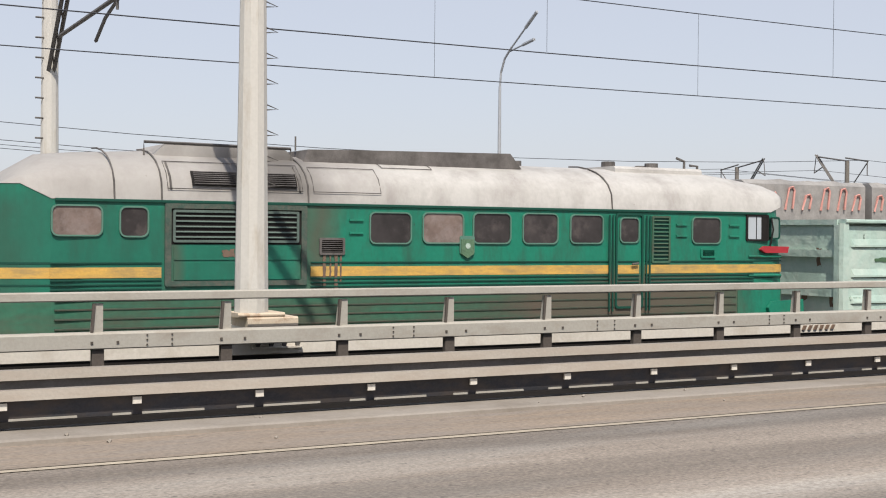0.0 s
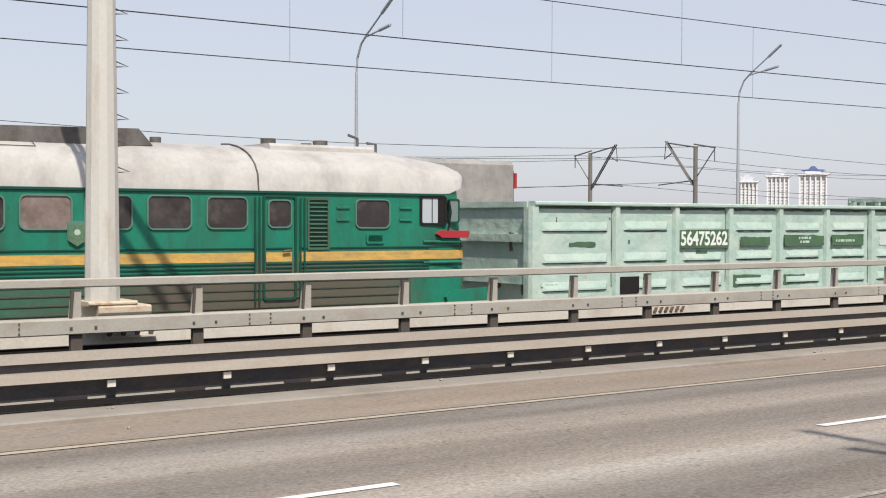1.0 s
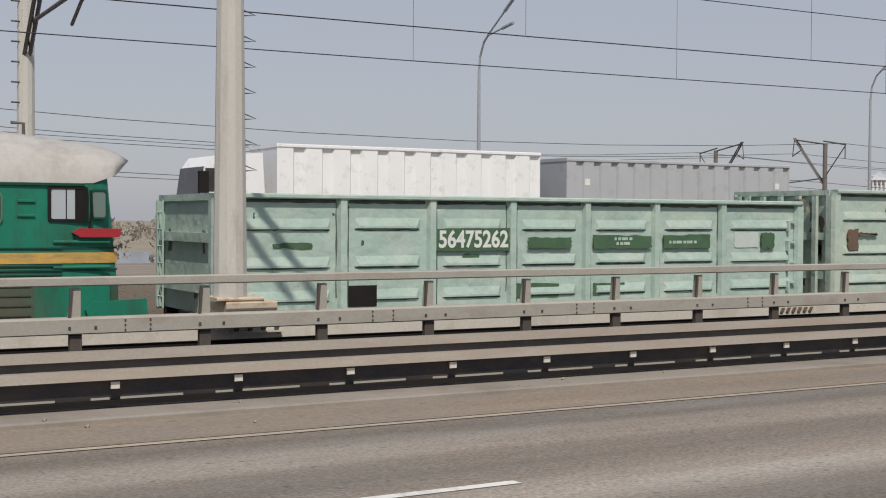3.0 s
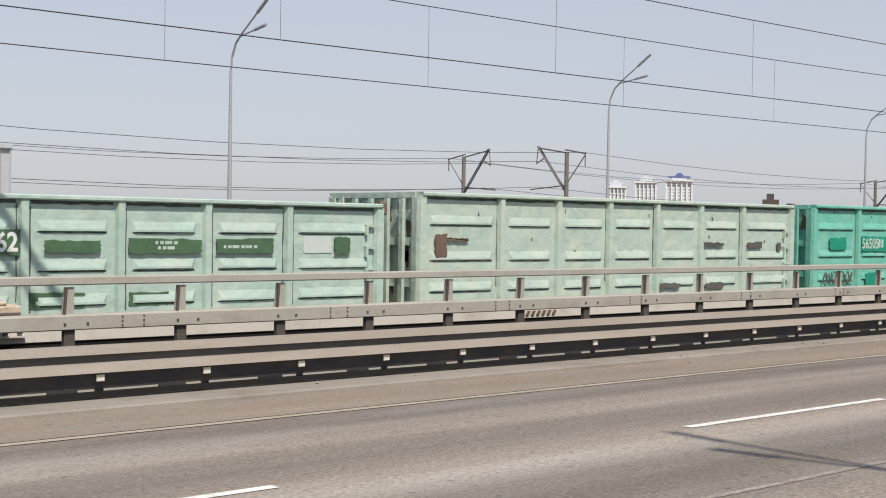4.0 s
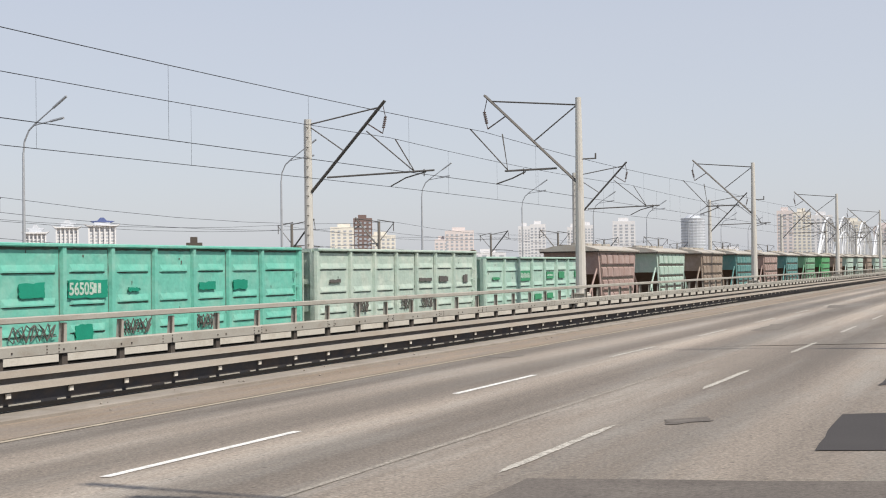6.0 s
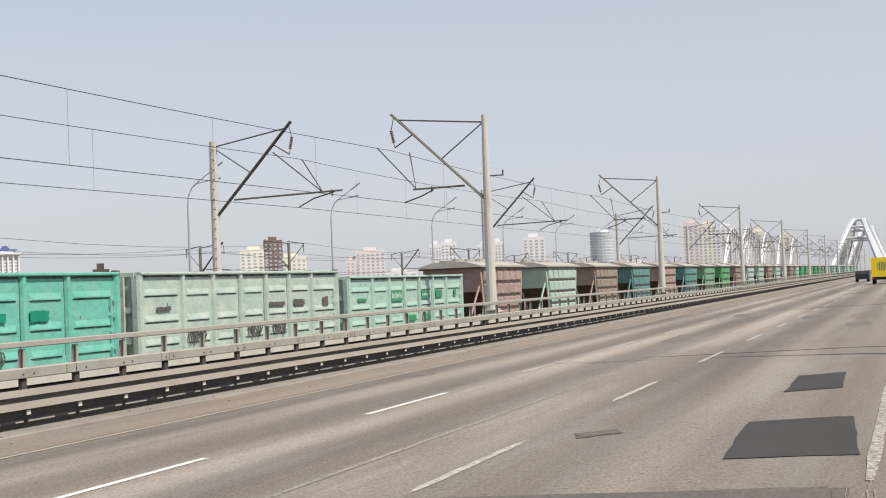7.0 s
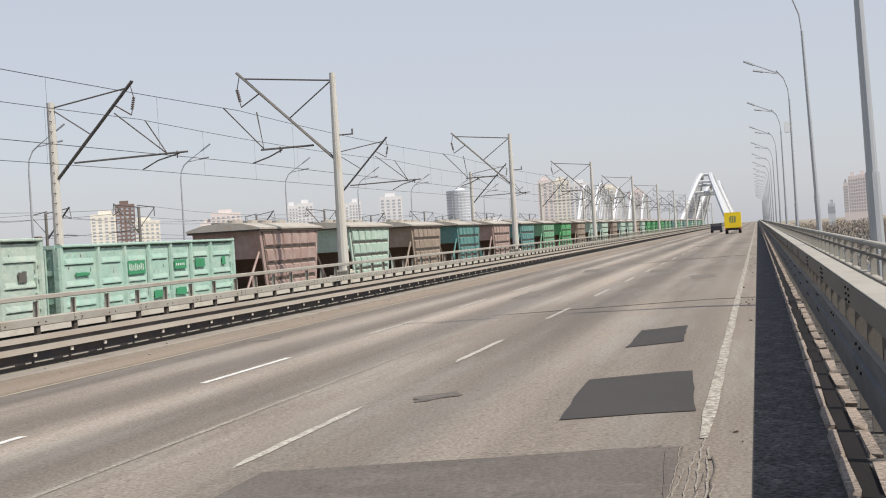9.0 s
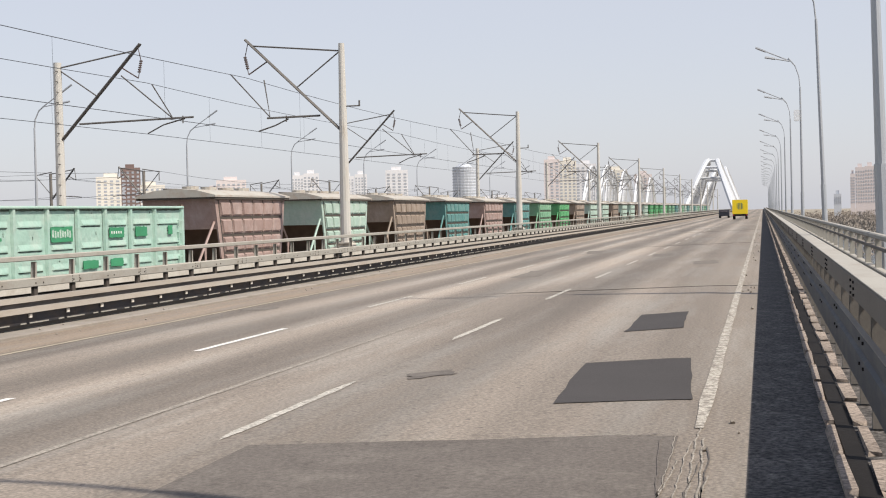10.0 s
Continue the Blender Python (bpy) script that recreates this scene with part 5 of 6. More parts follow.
def locomotive():
    """x 0 at the cab nose, -16.4 at the other end, rails at z 0."""
    t = thing("diesel_locomotive", "green diesel locomotive with yellow stripe and grey roof", "locomotive")
    D = lambda x: x - NOSE
    ends = [(-15.75, 0.76, -0.80), (-15.62, 0.86, -0.62), (-15.35, 0.94, -0.40), (-14.9, 0.985, -0.12), (-14.3, 1.0, -0.06), (-13.2, 1.0, 0.0), (-1.6, 1.0, 0.0), (-0.9, 0.995, -0.10), (-0.35, 0.97, -0.20), (-0.18, 0.94, -0.30), (-0.06, 0.90, -0.42)]
    secs, roofs, low = [], [], []
    for x, w, dz in ends:
        y = LW * w
        rise = 0.22 * min(1.0, max(0.0, (-14.9 - x) / 0.42))   # the green climbs round the rear corner
        rise += 0.15 * min(1.0, max(0.0, (x + 0.38) / 0.26))
        ez = 3.46 + rise
        lean = 0.0
        if x > -0.6:
            lean = 0.10 * (x + 0.6) / 0.54
        secs.append([(x + lean * 0.6, -y, 1.9), (x, -y, 2.55), (x - lean, -y, ez - 0.02), (x - lean, y, ez - 0.02), (x, y, 2.55), (x + lean * 0.6, y, 1.9)])
        low.append([(x + 0.02 * (x > -1) + lean * 0.6, -y - 0.002, 1.9), (x + lean * 0.8, -y + 0.01, 1.2), (x + lean * 0.8, -y + 0.06, 1.0), (x + lean * 0.8, y - 0.06, 1.0), (x + lean * 0.8, y - 0.01, 1.2), (x + lean * 0.6, y + 0.002, 1.9)])
        rr = []
        for i in range(13):
            a = math.pi * i / 12
            cz = max(0.0, math.sin(a)) ** 0.75
            bulge = 0.62 * max(0.0, (x + 1.6) / 1.54) ** 1.6   # the nose is round in plan
            rr.append((x - lean + (0.14 * (1 - cz) * (x > -0.3)) + bulge * math.sin(a) ** 1.3 if 0 < i < 12 else x - lean + 0.14 * (x > -0.3), -(y + 0.012) * math.cos(a), ez - 0.02 + (0.86 + dz - rise) * cz))
        roofs.append(rr)
    part("body", loft(secs), M_green, t, "glossy green body side")

    def band(name, sel, z0, z1, m, label=""):
        """A painted band that follows the rounded end."""
        bm = bmesh.new()
        prev = None
        for x, w, dz in sel:
            k = max(0.0, (x + 0.6) / 0.54) * 0.06 if x > -0.6 else 0.0
            q = [bm.verts.new((x + k, -LW * w - o, z)) for o, z in ((0.008, z0), (0.008, z1), (-0.01, z1), (-0.01, z0))]
            if prev:
                for i in range(4):
                    bm.faces.new((prev[i], prev[(i + 1) % 4], q[(i + 1) % 4], q[i]))
            else:
                bm.faces.new(q)
            prev = q
        bm.faces.new(prev[::-1])
        part(name, bm, m, t, label)
    band("yellow_stripe", [e for e in ends if e[0] > -1.0], 2.22, 2.385, M_yellow)
    band("yellow_stripe", [e for e in ends if e[0] < -14.5], 2.22, 2.385, M_yellow)
    for z in (2.10, 2.44):
        band("side_moulding", [e for e in ends if e[0] > -1.0], z, z + 0.03, M_darkgreen)
        band("side_moulding", [e for e in ends if e[0] < -14.5], z, z + 0.03, M_darkgreen)
    part("lower_body", loft(low), M_lowgreen, t, "grime-covered lower green skirt")
    part("roof", loft(roofs), M_roof, t, "pale grey sooty curved roof", smooth=True)
    Y = -LW
    # roof seams
    for x in (5.1, 5.85, 8.35, 14.6):
        bm = bmesh.new()
        pts = []
        for i in range(1, 8):
            a = math.pi * i / 14
            pts.append((D(x), -(LW + 0.02) * math.cos(a), 3.45 + 0.87 * math.sin(a) ** 0.75))
        chain(bm, [(D(x), -LW - 0.02, 3.44)] + pts, 0.015, 4)
        part("roof_seam", bm, M_hood, t)
    def rp(x, deg, lift=0.012):
        q = radians(deg)
        return (D(x), -(LW + 0.012 + lift) * math.cos(q), 3.44 + (0.86 + lift) * math.sin(q) ** 0.75)
    for x0, x1, a0, a1 in ((5.95, 8.25, 8, 42), (8.45, 9.7, 8, 40), (9.9, 10.9, 44, 58)):
        bm = bmesh.new()
        chain(bm, [rp(x0, a0), rp(x1, a0), rp(x1, (a0 + a1) / 2), rp(x1, a1), rp(x0, a1), rp(x0, (a0 + a1) / 2), rp(x0, a0)], 0.007, 4)
        part("roof_hatch_edge", bm, M_hood, t)
    for x0, x1 in ((6.35, 7.15), (7.35, 8.15)):
        bm = bmesh.new()
        q = [rp(x0, a) for a in (11, 19, 27)] + [rp(x1, a) for a in (11, 19, 27)]
        q2 = [rp(x0, a, 0.03) for a in (11, 19, 27)] + [rp(x1, a, 0.03) for a in (11, 19, 27)]
        f = [bm.verts.new(v) for v in q + q2]
        for k in ((6, 9, 10, 7), (7, 10, 11, 8), (0, 3, 9, 6), (2, 8, 11, 5), (0, 6, 7, 1), (1, 7, 8, 2), (3, 4, 10, 9), (4, 5, 11, 10)):
            bm.faces.new([f[i] for i in k])
        g = part("roof_vent_panel", bm, M_black, t, "dark roof vent opening")
        for i in range(7):
            bm = bmesh.new()
            chain(bm, [rp(x0 + 0.03, 12.3 + 2.2 * i, 0.042), rp(x1 - 0.03, 12.3 + 2.2 * i, 0.042)], 0.012, 4)
            part("slat", bm, M_hood, g)
    for x in (6.0, 7.2, 8.2):
        bm = bmesh.new()
        chain(bm, [rp(x, 8), rp(x, 20), rp(x, 40)], 0.02, 4)
        part("roof_seam", bm, M_hood, t)
    bm = bmesh.new()
    cbox(bm, D(4.2), D(18.5), Y - 0.035, Y + 0.01, 3.40, 3.45, 0.008)
    part("gutter", bm, M_darkgreen, t)
    # stripes in lengths
    for x0, x1 in ((4.13, 5.85), (8.4, 14.55), (14.75, 15.25), (15.4, 18.16)):
        plate(t, "yellow_stripe", D(x0), D(x1), 2.22, 2.385, M_yellow, "weathered yellow band", y=Y - 0.004)
        bm = bmesh.new()
        for z in (2.44, 2.17, 2.10, 2.03):
            cbox(bm, D(x0), D(x1), Y - 0.02, Y + 0.005, z, z + 0.028, 0.004)
        part("side_moulding", bm, M_darkgreen, t)
    bm = bmesh.new()
    for z in (1.12, 1.27, 1.42, 1.57, 1.72, 1.86):
        cbox(bm, D(4.2), D(17.7), Y - 0.012, Y + 0.02, z, z + 0.028, 0.004)
    part("skirt_moulding", bm, M_darkskirt, t)
    # windows
    def window(x0, x1, z0, z1, m=M_glass, r=0.09):
        o = rrect(D(x0) - 0.025, D(x1) + 0.025, z0 - 0.025, z1 + 0.025, r + 0.025)
        i = rrect(D(x0), D(x1), z0, z1, r)
        bm = bmesh.new()
        ring(bm, o, i, Y - 0.03, Y + 0.02)
        f = part("window_frame", bm, M_trim, t)
        bm = bmesh.new()
        prism(bm, i, Y - 0.008, Y + 0.02, "y")
        part("window_pane", bm, m, f)
    for k, (x0, x1, z0, z1) in enumerate(((4.16, 4.9, 2.89, 3.33), (5.2, 5.62, 2.88, 3.32), (9.5, 10.27, 2.79, 3.30), (10.53, 11.32, 2.80, 3.31), (11.55, 12.31, 2.80, 3.32), (12.6, 13.34, 2.80, 3.33), (13.65, 14.37, 2.81, 3.32), (16.56, 17.26, 2.82, 3.31))):
        window(x0, x1, z0, z1, M_glassbrown if k in (0, 3) else M_glass)
    # cab side window with an open sliding pane and mirror; sky painted into the pane
    bm = bmesh.new()
    ring(bm, rrect(D(17.95), D(18.56), 2.86, 3.40, 0.04), rrect(D(18.0), D(18.51), 2.90, 3.36, 0.03), Y - 0.02, Y + 0.05)
    part("cab_window_frame", bm, M_black, t)
    plate(t, "cab_pane", D(18.0), D(18.51), 2.90, 3.36, M_cabglass, "cab window pane with the bright sky put into its pale colour", y=Y - 0.002)
    bm = bmesh.new()
    box(bm, D(18.22), D(18.235), Y - 0.015, Y, 2.90, 3.36)
    box(bm, D(18.36), D(18.51), Y - 0.012, Y - 0.007, 2.90, 3.36)
    part("sliding_bar", bm, M_black, t, "dark open half of the cab window")
    bm = bmesh.new()
    ring(bm, rrect(D(18.60), D(18.86), 2.90, 3.36, 0.05), rrect(D(18.63), D(18.83), 2.93, 3.33, 0.04), Y - 0.02, Y + 0.03)
    part("quarter_window_frame", bm, M_darkgreen, t)
    plate(t, "quarter_window", D(18.63), D(18.83), 2.93, 3.33, M_quarter, y=Y - 0.004)
    bm = bmesh.new()
    chain(bm, [(D(18.58), Y - 0.06, 3.34), (D(18.60), Y - 0.10, 3.1), (D(18.56), Y - 0.05, 2.72)], 0.018, 5)
    part("grab_rail", bm, M_black, t)
    bm = bmesh.new()
    for z in (2.13, 2.52):
        cbox(bm, D(18.03), D(18.9), Y - 0.03, Y + 0.01, z, z + 0.055, 0.02)
    part("side_moulding", bm, M_green, t)
    bm = bmesh.new()
    prism(bm, [(-0.55, 1.50), (-0.45, 1.62), (0.40, 1.66), (0.42, 1.40), (-0.5, 1.36)], Y - 0.10, Y - 0.02, "y")
    part("step_plate", bm, M_green, t, "bright green step plate at the cab corner")
    bm = bmesh.new()
    prism(bm, [(-0.74, 2.69), (-0.62, 2.62), (-0.02, 2.62), (0.02, 2.75), (-0.62, 2.76)], Y - 0.07, Y + 0.05, "y")
    prism(bm, [(-0.12, 2.62), (0.02, 2.62), (0.02, 2.75), (-0.12, 2.75)], -1.3, 1.3, "y")
    part("red_visor", bm, M_red, t, "red accent band on the cab corner")
    # entrance door
    bm = bmesh.new()
    ring(bm, rrect(D(14.68), D(15.34), 1.55, 3.38, 0.06), rrect(D(14.72), D(15.30), 1.59, 3.34, 0.05), Y - 0.03, Y + 0.01)
    d = part("door", bm, M_darkgreen, t)
    window(14.8, 15.22, 2.83, 3.28, M_glass, 0.08)
    for x in (14.52, 14.6, 15.4, 15.48):
        bm = bmesh.new()
        rod(bm, (D(x), Y - 0.05, 1.5), (D(x), Y - 0.05, 3.34), 0.018, 6)
        part("handrail", bm, M_darkgreen, t)
    bm = bmesh.new()
    rod(bm, (D(15.2), Y - 0.06, 2.42), (D(15.05), Y - 0.06, 2.40), 0.02, 6)
    part("door_handle", bm, M_steel, d)
    # louvred door
    def louvre(x0, x1, z0, z1, n, m, back):
        bm = bmesh.new()
        ring(bm, rrect(D(x0), D(x1), z0, z1, 0.03), rrect(D(x0) + 0.04, D(x1) - 0.04, z0 + 0.04, z1 - 0.04, 0.02), Y - 0.03, Y + 0.01)
        fr = part("louvre_frame", bm, m, t)
        plate(t, "louvre_back", D(x0) + 0.04, D(x1) - 0.04, z0 + 0.04, z1 - 0.04, back, y=Y + 0.0)
        for i in range(n):
            z = z0 + 0.05 + (z1 - z0 - 0.1) * (i + 0.3) / n
            h = (z1 - z0 - 0.1) / n
            bm = bmesh.new()
            prism(bm, [(Y - 0.008, z + 0.30 * h), (Y - 0.034, z + 0.09 * h), (Y - 0.034, z), (Y - 0.008, z + 0.20 * h)], D(x0) + 0.045, D(x1) - 0.045)
            part("slat", bm, m, fr)
    louvre(15.55, 16.0, 2.42, 3.34, 11, M_lowgreen, M_darkgreen)
    louvre(16.77, 17.15, 2.52, 2.71, 5, M_green, M_darkgreen)
    # cooling compartment
    bm = bmesh.new()
    ring(bm, rrect(D(5.9), D(8.32), 2.08, 3.40, 0.03), rrect(D(6.0), D(8.22), 2.16, 3.32, 0.02), Y - 0.04, Y + 0.01)
    part("shutter_frame", bm, M_grimyframe, t)
    plate(t, "shutter_recess", D(6.0), D(8.22), 2.75, 3.32, M_black, y=Y - 0.002)
    louvre(6.03, 7.25, 2.78, 3.30, 5, M_louvre, M_black)
    louvre(7.42, 8.18, 2.78, 3.30, 5, M_louvre, M_black)
    plate(t, "shutter_panel", D(6.05), D(8.2), 2.50, 2.72, M_green, y=Y - 0.012)
    plate(t, "shutter_panel", D(6.05), D(8.2), 2.18, 2.46, M_green, y=Y - 0.012)
    plate(t, "paint_scar", D(6.85), D(7.05), 2.55, 2.66, M_rust, y=Y - 0.018, wob=0.02)
    louvre(8.55, 9.02, 2.58, 2.87, 6, M_hood, M_black)
    for k, (x, w, z) in enumerate(((8.62, 0.05, 2.02), (8.74, 0.03, 2.2), (8.83, 0.06, 1.96), (8.93, 0.03, 2.12))):
        plate(t, "rust_run", D(x), D(x) + w, z, 2.57, M_rust, "rust run below the grille", y=Y - 0.010, wob=0.008, seed=k)
    # crest on the side
    bm = bmesh.new()
    prism(bm, [(D(11.28), 2.86), (D(11.28), 2.60), (D(11.41), 2.52), (D(11.54), 2.60), (D(11.54), 2.86)], Y - 0.05, Y + 0.005, "y")
    crest = part("crest", bm, M_crest, t, "embossed metal shield crest")
    bm = bmesh.new()
    prism(bm, rrect(D(11.26), D(11.56), 2.60, 2.92, 0.03), Y - 0.03, Y + 0.004, "y")
    part("crest_plate", bm, M_trim, crest)
    bm = bmesh.new()
    disc(bm, (D(11.41), 2.74), 0.05, Y - 0.06, Y - 0.045, 10)
    part("crest_boss", bm, M_dimwhite, crest)
    for z in (2.93, 3.15):
        for x in (9.1, 16.15, 17.5):
            bm = bmesh.new()
            cbox(bm, D(x), D(x) + 0.26, Y - 0.03, Y + 0.004, z, z + 0.04, 0.006)
            part("hand_hold", bm, M_green, t)
    # nose skirt and buffer plate
    plate(t, "cab_panel", D(17.75), D(18.9), 1.05, 2.02, M_green, "clean bright green corner panel", y=Y + 0.0)
    bm = bmesh.new()
    box(bm, 0.0, 0.35, -1.1, 1.1, 0.95, 1.15)
    part("buffer_beam", bm, M_green, t)
    # roof hood, frames, boxes
    bm = bmesh.new()
    prism(bm, [(D(8.5), 4.25), (D(8.6), 4.50), (D(9.3), 4.52), (D(12.7), 4.58), (D(12.95), 4.3)], -0.85, 0.85, "y")
    part("exhaust_hood", bm, M_hood, t, "soot-blackened roof hood")
    bm = bmesh.new()
    prism(bm, [(D(5.9), 4.3), (D(6.1), 4.50), (D(8.2), 4.48), (D(8.4), 4.3)], -0.8, 0.8, "y")
    part("fan_housing", bm, M_roof, t)
    bm = bmesh.new()
    chain(bm, [(D(5.75), -0.8, 4.3), (D(5.75), -0.8, 4.52), (D(8.3), -0.8, 4.50), (D(8.3), -0.8, 4.3)], 0.025, 4)
    chain(bm, [(D(8.55), -0.4, 4.5), (D(8.55), -0.4, 4.75)], 0.02, 4)
    part("roof_rail", bm, M_steel, t)
    for x, r, h in ((15.5, 0.14, 0.12), (16.3, 0.1, 0.06), (16.6, 0.14, 0.12), (13.3, 0.1, 0.06)):
        bm = bmesh.new()
        rod(bm, (D(x), -0.1, 4.38), (D(x), -0.1, 4.44 + h), r, 12)
        part("roof_vent", bm, M_hood, t)
    bm = bmesh.new()
    cbox(bm, D(15.2), D(17.4), -0.75, 0.75, 4.25, 4.44, 0.05)
    part("roof_box", bm, M_roof, t)
    bm = bmesh.new()
    chain(bm, [(D(17.3), -0.3, 4.3), (D(17.3), -0.3, 4.62), (D(17.1), -0.3, 4.68)], 0.03, 5)
    chain(bm, [(D(17.9), 0.0, 4.2), (D(17.9), 0.0, 4.55), (D(17.7), 0.0, 4.56)], 0.03, 5)
    part("horn", bm, M_steel, t)
    bm = bmesh.new()
    box(bm, -15.5, -0.5, -1.1, 1.1, 0.75, 1.0)
    part("underframe", bm, M_black, t)
    for o in t.children:
        if o.name.split(".")[0] in ("exhaust_hood", "fan_housing", "roof_rail", "roof_vent", "roof_box", "horn"):
            o.location.z = -0.11
    bogies(t, (-12.4, -3.9))
    coupler(t, -0.02, 1)
    coupler(t, -15.8, -1)
    return t


# ---- road vehicles ----
def wheels(t, xs, r, y0, y1, z):
    for x in xs:
        for a, b in ((y0, y0 + 0.3), (y1 - 0.3, y1)):
            bm = bmesh.new()
            disc(bm, (x, z + r), r, a, b)
            w = part("wheel", bm, M_tyre, t)
            bm = bmesh.new()
            disc(bm, (x, z + r), r * 0.5, a - 0.01, b + 0.01, 12)
            part("rim", bm, M_lampsteel, w)


def corrugated(t, name, x0, x1, z0, z1, m, pitch):
    """A ribbed box body, 2.5 wide."""
    bm = bmesh.new()
    n = int((x1 - x0) / pitch)
    p = (x1 - x0) / n
    prof = []
    for i in range(n):
        x = x0 + p * i
        prof += [(x, -1.25), (x + 0.55 * p, -1.25), (x + 0.62 * p, -1.16), (x + 0.93 * p, -1.16)]
    prof += [(x1, -1.25), (x1, 1.25), (x0, 1.25)]
    prism(bm, prof, z0, z1, "z")
    part(name, bm, m, t)
    bm = bmesh.new()
    cbox(bm, x0 - 0.02, x1 + 0.02, -1.28, 1.28, z1 - 0.1, z1 + 0.02, 0.02)
    part("roof_edge", bm, m, t)


def container_truck():
    t = thing("container_truck", "white lorry with ribbed body and grey container trailer", "lorry")
    bm = bmesh.new()
    prism(bm, [(-2.6, 0.55), (-2.65, 2.3), (-2.5, 3.3), (-2.2, 3.7), (-0.5, 3.85), (-0.3, 0.55)], -1.22, 1.22, "y")
    part("cab", bm, M_contw, t)
    bm = bmesh.new()
    prism(bm, [(-2.67, 2.35), (-2.52, 3.35), (-2.44, 3.35), (-2.6, 2.35)], -1.15, 1.15, "y")
    box(bm, -2.46, -1.25, -1.235, -1.215, 2.55, 3.3)
    part("cab_window", bm, M_glass, t)
    bm = bmesh.new()
    box(bm, -2.72, -2.4, -1.4, -1.24, 2.5, 3.2)
    part("mirror", bm, M_black, t)
    corrugated(t, "body", 0.0, 10.45, 1.15, 4.15, M_contw, 1.0)
    corrugated(t, "trailer_body", 11.65, 23.0, 1.15, 4.0, M_contg, 0.8)
    for x in (12.5, 22.2):
        plate(t, "sign_plate", x, x + 0.22, 3.0, 3.25, M_white, y=-1.262)
    bm = bmesh.new()
    box(bm, -2.5, 23.2, -0.9, 0.9, 0.75, 1.1)
    part("chassis", bm, M_black, t)
    wheels(t, (-1.5, 7.8, 9.1, 13.4, 20.3, 21.6), 0.5, -1.22, 1.22, 0.0)
    return t


def tarp_truck():
    t = thing("tarpaulin_truck", "lorry with a faded grey tarpaulin trailer with red lettering bars", "lorry")
    bm = bmesh.new()
    n = 26
    rows = []
    for i in range(n + 1):
        x = -13.6 * i / n
        d = 0.03 * math.sin(i * 2.3) + 0.02 * math.sin(i * 5.1)
        rows.append([(x, -1.25 + d, 1.2), (x, -1.25 - d, 2.6), (x, -1.25 + d, 3.9), (x, -1.05, 4.08 + d), (x, 1.05, 4.08), (x, 1.25, 3.9), (x, 1.25, 1.2)])
    part("tarpaulin", loft(rows), M_tarp, t)
    rows = [[(x - 14.0, y, z) for x, y, z in r] for r in rows[:14]]
    part("tarpaulin", loft(rows), M_tarp, t)
    M_print = mat("faded_red_print", (0.55, 0.27, 0.23), 0.7, var=0.2)
    rng = random.Random(8)
    for i in range(8):
        x = -19.6 + rng.uniform(0.95, 1.1) * i
        h = rng.choice((0.6, 0.65, 0.9))
        bm = bmesh.new()
        chain(bm, [(x, -1.31, 2.85), (x + 0.2, -1.31, 2.85 + h), (x + 0.42, -1.31, 2.9 + h), (x + 0.5, -1.31, 2.75 + h), (x + 0.4, -1.31, 2.9)], 0.05, 4)
        part("lettering_bar", bm, M_print, t)
    bm = bmesh.new()
    box(bm, 0.0, 0.06, -1.2, 1.2, 1.2, 3.7)
    part("rear_flap", bm, M_black, t, "dark folded rear flap")
    bm = bmesh.new()
    box(bm, 0.02, 0.14, -1.3, -1.05, 3.0, 3.6)
    part("red_marker", bm, M_red, t)
    bm = bmesh.new()
    prism(bm, [(-23.2, 0.6), (-23.2, 2.0), (-22.9, 3.2), (-21.2, 3.5), (-21.1, 0.6)], -1.22, 1.22, "y")
    part("cab", bm, M_bbrown, t)
    bm = bmesh.new()
    box(bm, -23.0, 0.0, -0.9, 0.9, 0.8, 1.15)
    part("chassis", bm, M_black, t)
    wheels(t, (-22.2, -16.2, -12.4, -3.4, -2.1), 0.5, -1.22, 1.22, 0.0)
    return t


def yellow_van():
    t = thing("box_van", "yellow box van with dark emblem driving away", "van")
    bm = bmesh.new()
    cbox(bm, 0.0, 3.6, -1.05, 1.05, 0.75, 2.75, 0.08)
    part("box_body", bm, M_vany, t)
    bm = bmesh.new()
    prism(bm, [(3.6, 0.5), (5.6, 0.5), (5.7, 1.2), (4.9, 1.4), (4.4, 2.2), (3.6, 2.25)], -0.95, 0.95, "y")
    part("cab", bm, M_vany, t)
    bm = bmesh.new()
    for dy in (-0.22, 0.0, 0.22):
        box(bm, -0.012, 0.0, dy - 0.06, dy + 0.06, 1.4, 2.3)
    box(bm, -0.012, 0.0, -0.42, -0.36, 1.5, 2.2)
    box(bm, -0.012, 0.0, 0.36, 0.42, 1.5, 2.2)
    part("emblem", bm, M_crest, t)
    bm = bmesh.new()
    box(bm, -0.05, 3.4, -0.95, 0.95, 0.45, 0.75)
    part("bumper", bm, M_black, t)
    for dy in (-0.9, 0.9):
        bm = bmesh.new()
        box(bm, -0.06, -0.051, dy - 0.1, dy + 0.1, 0.55, 0.7)
        part("tail_light", bm, M_red, t)
    wheels(t, (0.8, 4.6), 0.36, -1.0, 1.0, 0.0)
    return t


